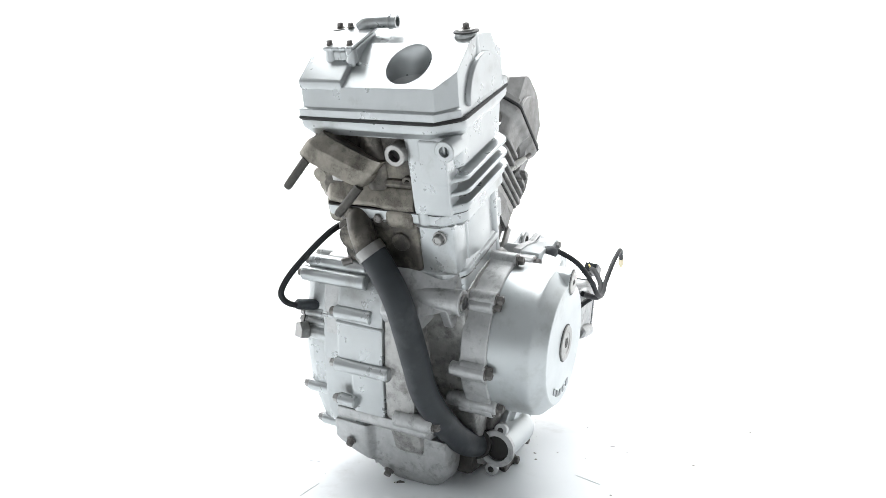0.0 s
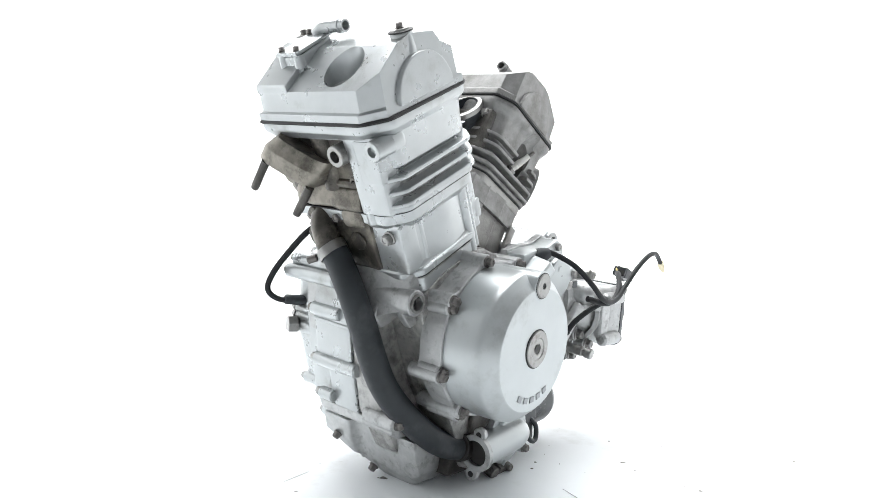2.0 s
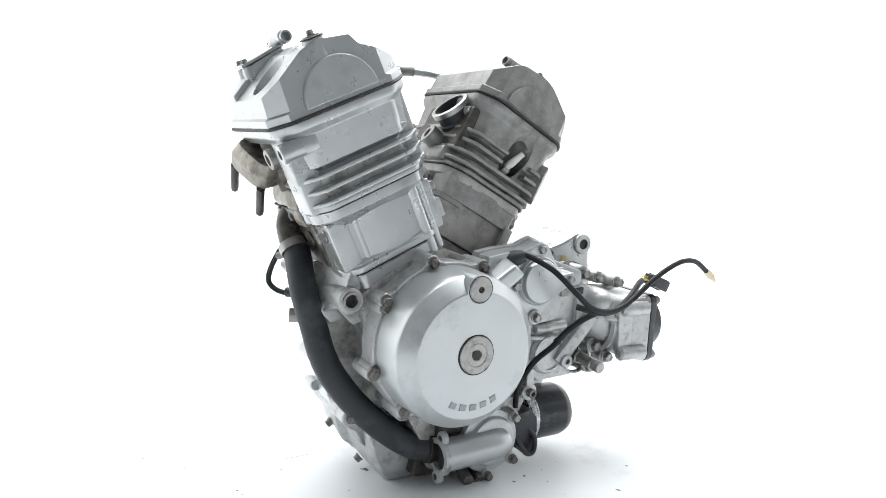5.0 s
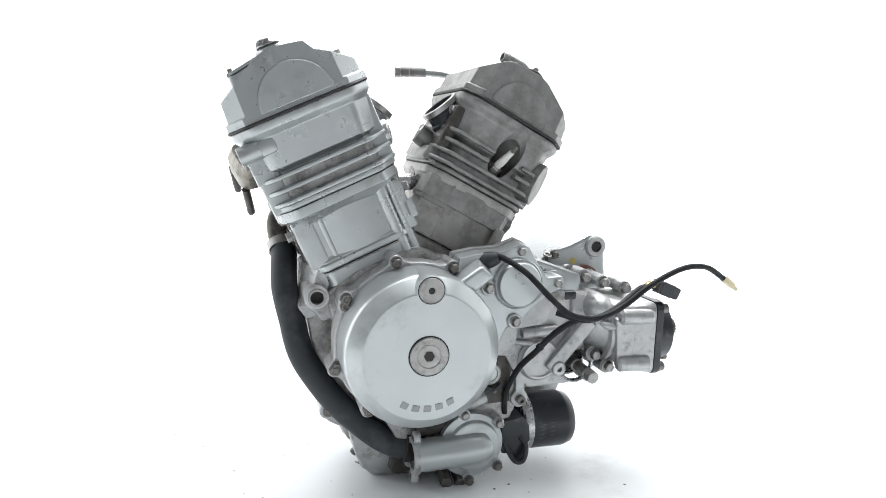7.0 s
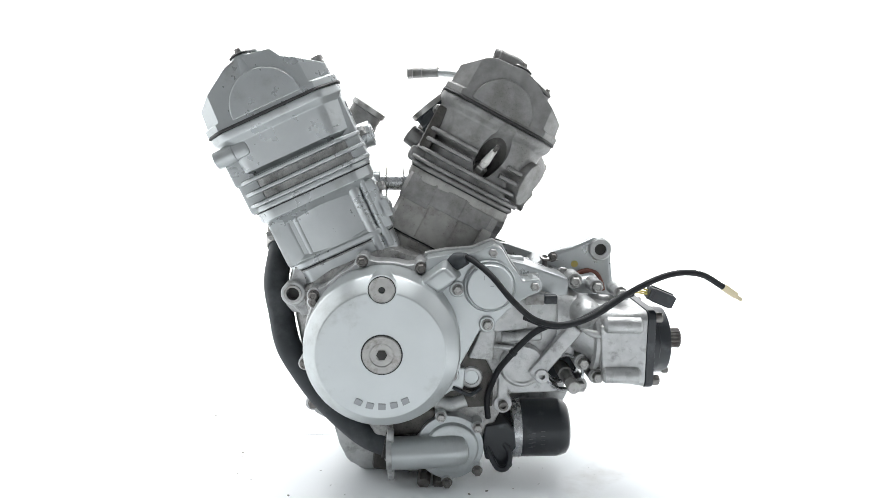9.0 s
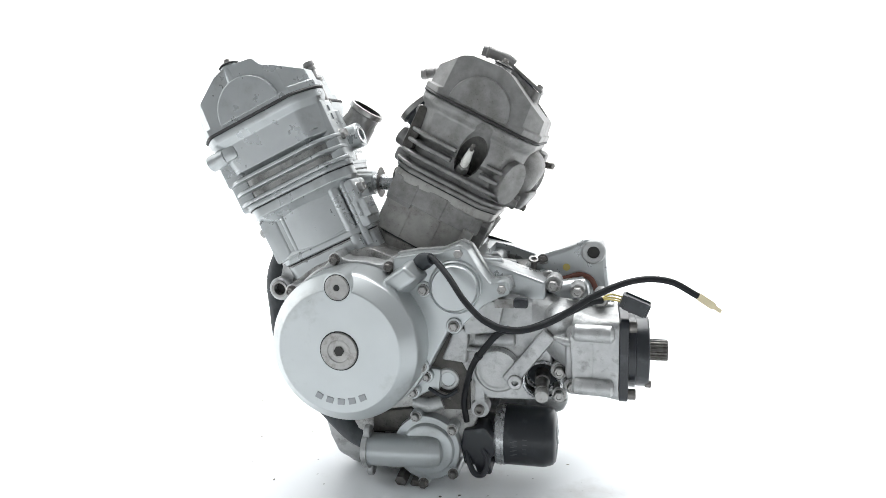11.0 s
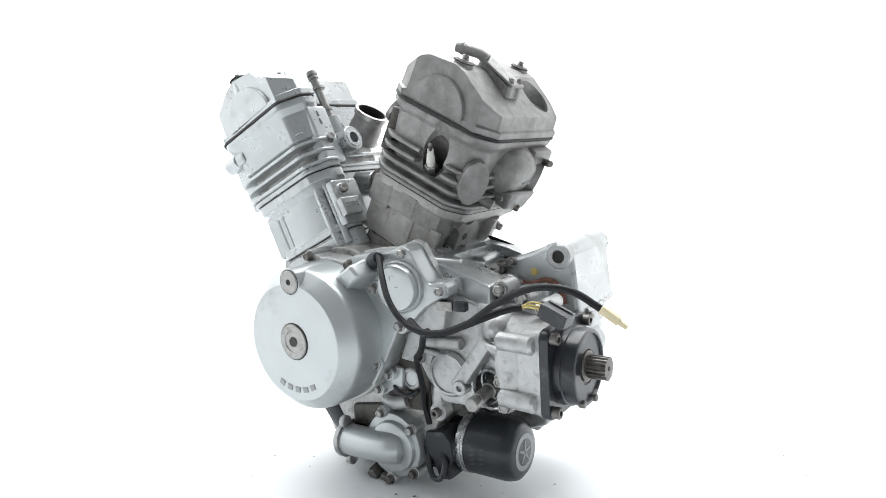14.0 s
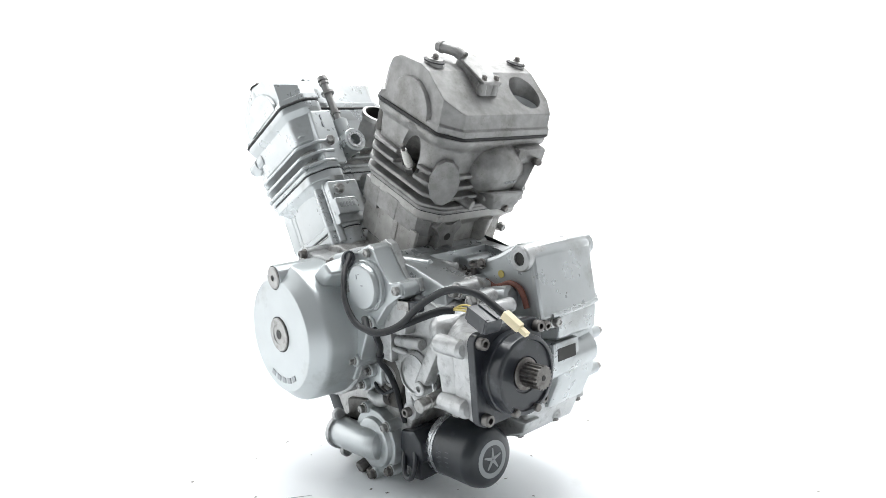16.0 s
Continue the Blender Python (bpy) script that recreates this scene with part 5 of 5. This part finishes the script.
for x, y, z in ((0.160, 0.060, 0.066), (0.166, 0.095, 0.082), (0.150, 0.010, 0.060)):
    part("bolt_boss", rod((x - 0.006, y, z + 0.022), (x - 0.004, y, z + 0.004), 0.0085, 16), CAST, lower)
    bolt(lower, (x - 0.004, y, z + 0.004), (0.2, 0, -1), HEXOLD, 0.8)

# ---- oil filter ----
filt = part("oil_filter", lathe([(0, 0), (0.0330, 0), (0.0345, 0.002), (0.0345, 0.050), (0.0338, 0.0535), (0.0315, 0.0605), (0.0270, 0.0640), (0.0150, 0.0652), (0, 0.0655)], 64, between((0.0960, -0.050, 0.058), (0.3, -0.050, 0.058))), BLACK, engine, "glossy black spin-on oil filter with grey print")
part("filter_base", lathe([(0, 0), (0.0330, 0), (0.0352, 0.002), (0.0356, 0.007), (0.0350, 0.0085), (0.0356, 0.0100), (0.0352, 0.0120), (0, 0.0120)], 64, between((0.0900, -0.050, 0.058), (0.3, -0.050, 0.058))), CHROME, filt, "bright crimped steel rim")
F = between((0.1610, -0.050, 0.058), (0.3, -0.050, 0.058))
part("end_print", lathe([(0.0150, 0.00030), (0.0205, 0.00005), (0.0200, -0.0006), (0.0155, -0.0006)], 48, F), PRINT, filt, "pale printed ring")
for i in range(5):
    m = F @ pose(0, 0, 0, 0, 0, 72 * i + 15)
    part("end_print", tidy(slab([(0.001, -0.002), (0.0125, -0.0008), (0.0125, 0.0008), (0.001, 0.002)], 0.0004, 0.0009, 0), m), PRINT, filt)
for i, (t0, h) in enumerate(((0.016, 0.010), (0.019, 0.022), (0.0300, 0.012))):
    for k in range(4):
        a = radians(200 + 9 * k + 3 * i)
        m = Matrix.Translation((0.0960 + t0, -0.050 + 0.0346 * math.sin(a + 0.9), 0.058 + 0.0346 * math.cos(a + 0.9)))
        d = Vector((0, math.sin(a + 0.9), math.cos(a + 0.9)))
        part("print_bar", tidy(box(-0.0004, 0.0004, -0.0024, 0.0024, -0.0002, 0.0002, 0), Matrix.Translation(m.translation) @ d.to_track_quat("Z", "X").to_matrix().to_4x4() @ pose(0, 0, 0, 0, 0, 0)), FAINT, filt)
part("filter_seat", rod((0.060, -0.050, 0.058), (0.0930, -0.050, 0.058), 0.024, 32), BLACK, case)

# ---- water pump ----
pump = part("water_pump", prism([(0.0165 + (0.0385 + 0.0050 * max(0, 1 - min(abs((a - b + 180) % 360 - 180) for b in (40, 105, 205, 320, 265)) / 12)) * math.cos(radians(a)),
                                 0.0560 + (0.0385 + 0.0050 * max(0, 1 - min(abs((a - b + 180) % 360 - 180) for b in (40, 105, 205, 320, 265)) / 12)) * math.sin(radians(a))) for a in range(0, 360, 4)], -0.1000, -0.070, 0.002), COVER, engine, "silver water pump with an inlet elbow")
part("pump_back", rod((0.0165, -0.050, 0.0560), (0.0165, -0.0715, 0.0560), 0.036, 32), OIL_SHADE, pump)
part("volute", lathe([(0, 0.0065), (0.026, 0.0065), (0.0290, 0.0050), (0.031, 0.0), (0, 0.0)], 48, between((0.0185, -0.0995, 0.0560), (0.0185, -0.3, 0.0560))), COVER, pump)
part("inlet_pipe", tube([(0.034, -0.1000, 0.0555), (0.026, -0.1035, 0.0555), (0.005, -0.1045, 0.0545), (-0.025, -0.1035, 0.0525), (-0.0540, -0.1025, 0.0515)], 0.0185, 32, 6, 0.80, [0.006, 0.0165, 0.0185, 0.0185, 0.0185, 0.0185, 0.0185]), COVER, pump, "cast inlet elbow with an open mouth")
part("inlet_mouth", rod((-0.0500, -0.1027, 0.0517), (-0.0515, -0.1026, 0.0516), 0.0146, 30, 0.0002), DARK, pump)
part("inlet_flange", lathe([(0.0150, 0), (0.0215, 0), (0.0215, 0.006), (0.0150, 0.006)], 36, between((-0.0550, -0.1025, 0.0515), (0.05, -0.1035, 0.0550))), CAST, pump, "chipped inlet flange")
for dy, dz in ((0.004, -0.026), (-0.003, 0.0225)):
    part("flange_ear", rod((-0.0545, -0.1025 + dy, 0.0515 + dz), (-0.0470, -0.1025 + dy, 0.0515 + dz), 0.0080, 20, 0.001), CAST, pump)
    part("ear_hole", rod((-0.0549, -0.1025 + dy, 0.0515 + dz), (-0.0540, -0.1025 + dy, 0.0515 + dz), 0.0036, 14, 0.0001), DARK, pump)
for a in (40, 105, 205, 320, 265):
    x, z = 0.0165 + 0.0405 * math.cos(radians(a)), 0.0560 + 0.0405 * math.sin(radians(a))
    part("bolt_boss", rod((x, -0.070, z), (x, -0.1035, z), 0.0068, 16), COVER, pump)
    bolt(pump, (x, -0.1035, z), (0, -1, 0), HEXOLD if a > 180 else HEX, 1.0)
part("pump_ear", rod((0.0607, -0.070, 0.0800), (0.0607, -0.0800, 0.0800), 0.0100, 20, 0.001, 0.0050, 0.008), CAST, pump)
part("drain_plug", rod((-0.012, -0.080, 0.022), (-0.014, -0.1060, 0.0150), 0.0075, 6), OLDSTEEL, pump)
part("drain_plug", rod((0.004, -0.080, 0.018), (0.003, -0.1040, 0.0120), 0.0065, 6), OLDSTEEL, pump)
guard = part("black_guard", prism([(0.058, 0.078), (0.082, 0.082), (0.092, 0.070), (0.094, 0.050), (0.088, 0.044), (0.090, 0.026), (0.074, 0.024), (0.070, 0.036), (0.058, 0.036), (0.054, 0.058)], -0.092, -0.060, 0.003), BLACK, engine, "black plastic guard beside the filter")
part("guard_loop", tube([(0.060, -0.090, 0.052), (0.065, -0.096, 0.040), (0.072, -0.100, 0.030), (0.082, -0.100, 0.031), (0.086, -0.096, 0.046), (0.080, -0.090, 0.056)], 0.0032, 10), BLACK, guard)
# dark of oil and of shade under the alternator, both in the colour
part("dark_block", prism([(-0.050, 0.092), (0.000, 0.100), (0.0, 0.070), (-0.05, 0.066)], -0.092, -0.060, 0.004), OIL_SHADE, case, "black casting under the alternator, oil and shade in its colour")

# ---- wiring ----
loom = part("wiring_loom", tube([(0.006, -0.100, 0.2640), (0.0142, -0.1125, 0.2715), (0.0250, -0.1200, 0.2790), (0.0360, -0.1240, 0.2795), (0.0560, -0.1450, 0.2660), (0.0758, -0.1600, 0.2440), (0.0980, -0.1650, 0.2250),
                                (0.1232, -0.1650, 0.2185), (0.1460, -0.1630, 0.2215), (0.1680, -0.1600, 0.2310), (0.2000, -0.1600, 0.2530), (0.2360, -0.1600, 0.2690), (0.2680, -0.1570, 0.2690), (0.2950, -0.1540, 0.2545)], 0.0032, 12, 6), WIRE, engine, "black sheathed wire with a cream end plug")
part("end_plug", tidy(box(-0.0036, 0.0036, -0.0036, 0.0036, 0, 0.0180, 0.001), between((0.2945, -0.1540, 0.2550), (0.3120, -0.1520, 0.2430))), CREAM, loom, "cream plastic plug")
part("plug_tip", tidy(box(-0.0025, 0.0025, -0.0020, 0.0020, 0, 0.0080, 0.0006), between((0.3090, -0.1523, 0.2448), (0.3250, -0.1505, 0.2340))), CREAM, loom)
part("grommet", tube([(0.004, -0.092, 0.2650), (0.0150, -0.106, 0.2710), (0.0250, -0.1170, 0.2765), (0.0330, -0.1215, 0.2795)], 0.0098, 18, 5, 0.0, [0.0105, 0.0105, 0.0090, 0.0062]), RUBBER, loom, "black rubber wire boot")
loom2 = part("connector_lead", tube([(0.0910, -0.1480, 0.2230), (0.1150, -0.1610, 0.2170), (0.1400, -0.1600, 0.2190), (0.1650, -0.1540, 0.2290), (0.1950, -0.1380, 0.2410), (0.2080, -0.1300, 0.2425)], 0.0037, 12, 6), WIRE, engine, "black lead with a black connector")
for dz, dy in ((0.0, 0.0), (0.0026, 0.0016), (-0.0016, -0.0022)):
    part("yellow_wire", tube([(0.2060, -0.1310, 0.2425), (0.2160, -0.1255 + dy, 0.2445 + dz), (0.2300, -0.1220 + dy, 0.2410 + dz)], 0.0010, 6, 5), YELLOW, loom2)
con = between((0.2270, -0.1235, 0.2430), (0.2560, -0.1255, 0.2310))
part("connector", tidy(box(-0.0090, 0.0090, -0.0065, 0.0065, 0, 0.0285, 0.001), con), BLACK, loom2, "black plastic connector")
part("connector_rib", tidy(box(-0.0095, -0.0050, -0.0072, 0.0072, 0.004, 0.0260, 0.0005), con), BLACK, loom2)
part("connector_rib", tidy(box(0.0020, 0.0050, -0.0080, 0.0080, 0.002, 0.0275, 0.0005), con), BLACK, loom2)
lead = part("switch_lead", tube([(0.1180, -0.1560, 0.2170), (0.1040, -0.1450, 0.2060), (0.0920, -0.1330, 0.1900), (0.0790, -0.1260, 0.1720), (0.0690, -0.1080, 0.1500), (0.0620, -0.0950, 0.1250), (0.0590, -0.0900, 0.1080), (0.0610, -0.0860, 0.0860)], 0.0034, 12, 6), WIRE, engine, "black switch lead hanging down the gear case")
part("wire_band", rod((0.0845, -0.1290, 0.1800), (0.0815, -0.1275, 0.1760), 0.0045, 12), WIRE, lead)
far = part("sensor_lead", tube([(-0.150, 0.062, 0.300), (-0.168, 0.070, 0.288), (-0.178, 0.090, 0.262), (-0.1850, 0.108, 0.235), (-0.1850, 0.116, 0.215), (-0.172, 0.112, 0.203), (-0.152, 0.100, 0.202)], 0.0036, 12, 6), WIRE, engine, "black sensor lead looped beside the cylinder")
part("sensor_boot", rod((-0.166, 0.109, 0.2025), (-0.142, 0.094, 0.2015), 0.0062, 16, 0.001), RUBBER, far)
back = part("rear_lead", tube([(0.036, 0.050, 0.2830), (0.0522, 0.060, 0.2785), (0.0746, 0.062, 0.2725), (0.0985, 0.061, 0.2640), (0.1050, 0.059, 0.2530)], 0.0032, 10, 6), WIRE, engine, "thin black lead with a cream plug")
part("end_plug", tidy(box(-0.0035, 0.0035, -0.0035, 0.0035, 0, 0.0150, 0.0008), between((0.1048, 0.0592, 0.2540), (0.1090, 0.058, 0.2370))), CREAM, back)

# ---- dust and scratches on the table, specks on the floor ----
def bits(name, spots, mat, label, parent=None):
    """Small flakes lying on a surface, one uneven piece each."""
    rng = random.Random(7)
    bm = bmesh.new()
    for x, y, z, r, lx in spots:
        n, a0 = 7, rng.uniform(0, 6.28)
        ringv = []
        for i in range(n):
            a = 2 * math.pi * i / n
            k = r * rng.uniform(0.6, 1.2)
            px, py = k * lx * math.cos(a), k * math.sin(a)
            ringv.append((x + px * math.cos(a0) - py * math.sin(a0), y + px * math.sin(a0) + py * math.cos(a0)))
        lo = [bm.verts.new((px, py, z)) for px, py in ringv]
        top = bm.verts.new((x, y, z + r * 0.5))
        bm.faces.new(lo[::-1])
        for i in range(n):
            bm.faces.new((lo[i], lo[(i + 1) % n], top))
    ob = part(name, tidy(bm), mat, parent)
    return tagged(ob, label, "debris", kind="stuff")


rng = random.Random(3)
spots = [(-0.0955, -0.0245, 0.0002, 0.0042, 1.6), (-0.100, -0.020, 0.0002, 0.0016, 1.0)]
for i in range(70):
    a, r = rng.uniform(0, 2 * math.pi), rng.uniform(0.10, 0.46)
    spots.append((r * math.cos(a), r * math.sin(a), 0.0002, rng.choice((0.0006, 0.0008, 0.0009, 0.0012, 0.0018)), rng.uniform(1, 2.6)))
debris = bits("grit", spots, OLDSTEEL, "dark grit and flakes lying on the turntable")
scr = bmesh.new()
for i in range(4):
    a, r, w, l = rng.uniform(0, 2 * math.pi), rng.uniform(0.14, 0.30), rng.uniform(0.00015, 0.0003), rng.uniform(0.01, 0.05)
    m = pose(r * math.cos(a), r * math.sin(a), 0.0003, 0, 0, rng.uniform(0, 180))
    b = slab([(-l / 2, -w), (0, -w * 1.6), (l / 2, -w), (l / 2, w), (0, w * 2.2), (-l / 2, w)], 0, 0.0003, 0)
    scr = merged(scr, tidy(b, m))
scratches = tagged(part("scratches", scr, PRINT, None), "thin grey hairline scratches across the turntable", "scratch", kind="stuff")
bits("floor_specks", [(0.400, 0.610, -0.0178, 0.0035, 3.0), (0.425, 0.612, -0.0178, 0.0022, 2.0), (0.300, -0.25, -0.0178, 0.001, 1.5)], PRINT, "small dark specks on the booth floor")


# ---- what turns ----
def motions():
    rows = [(t, pose(0, 0, 0, 0, 0, a)) for t, a in TURN]
    walk(turntable, rows)
    walk(debris, rows)
    walk(scratches, rows)
    walk(engine, [(t, m @ REST) for t, m in rows])


motions()
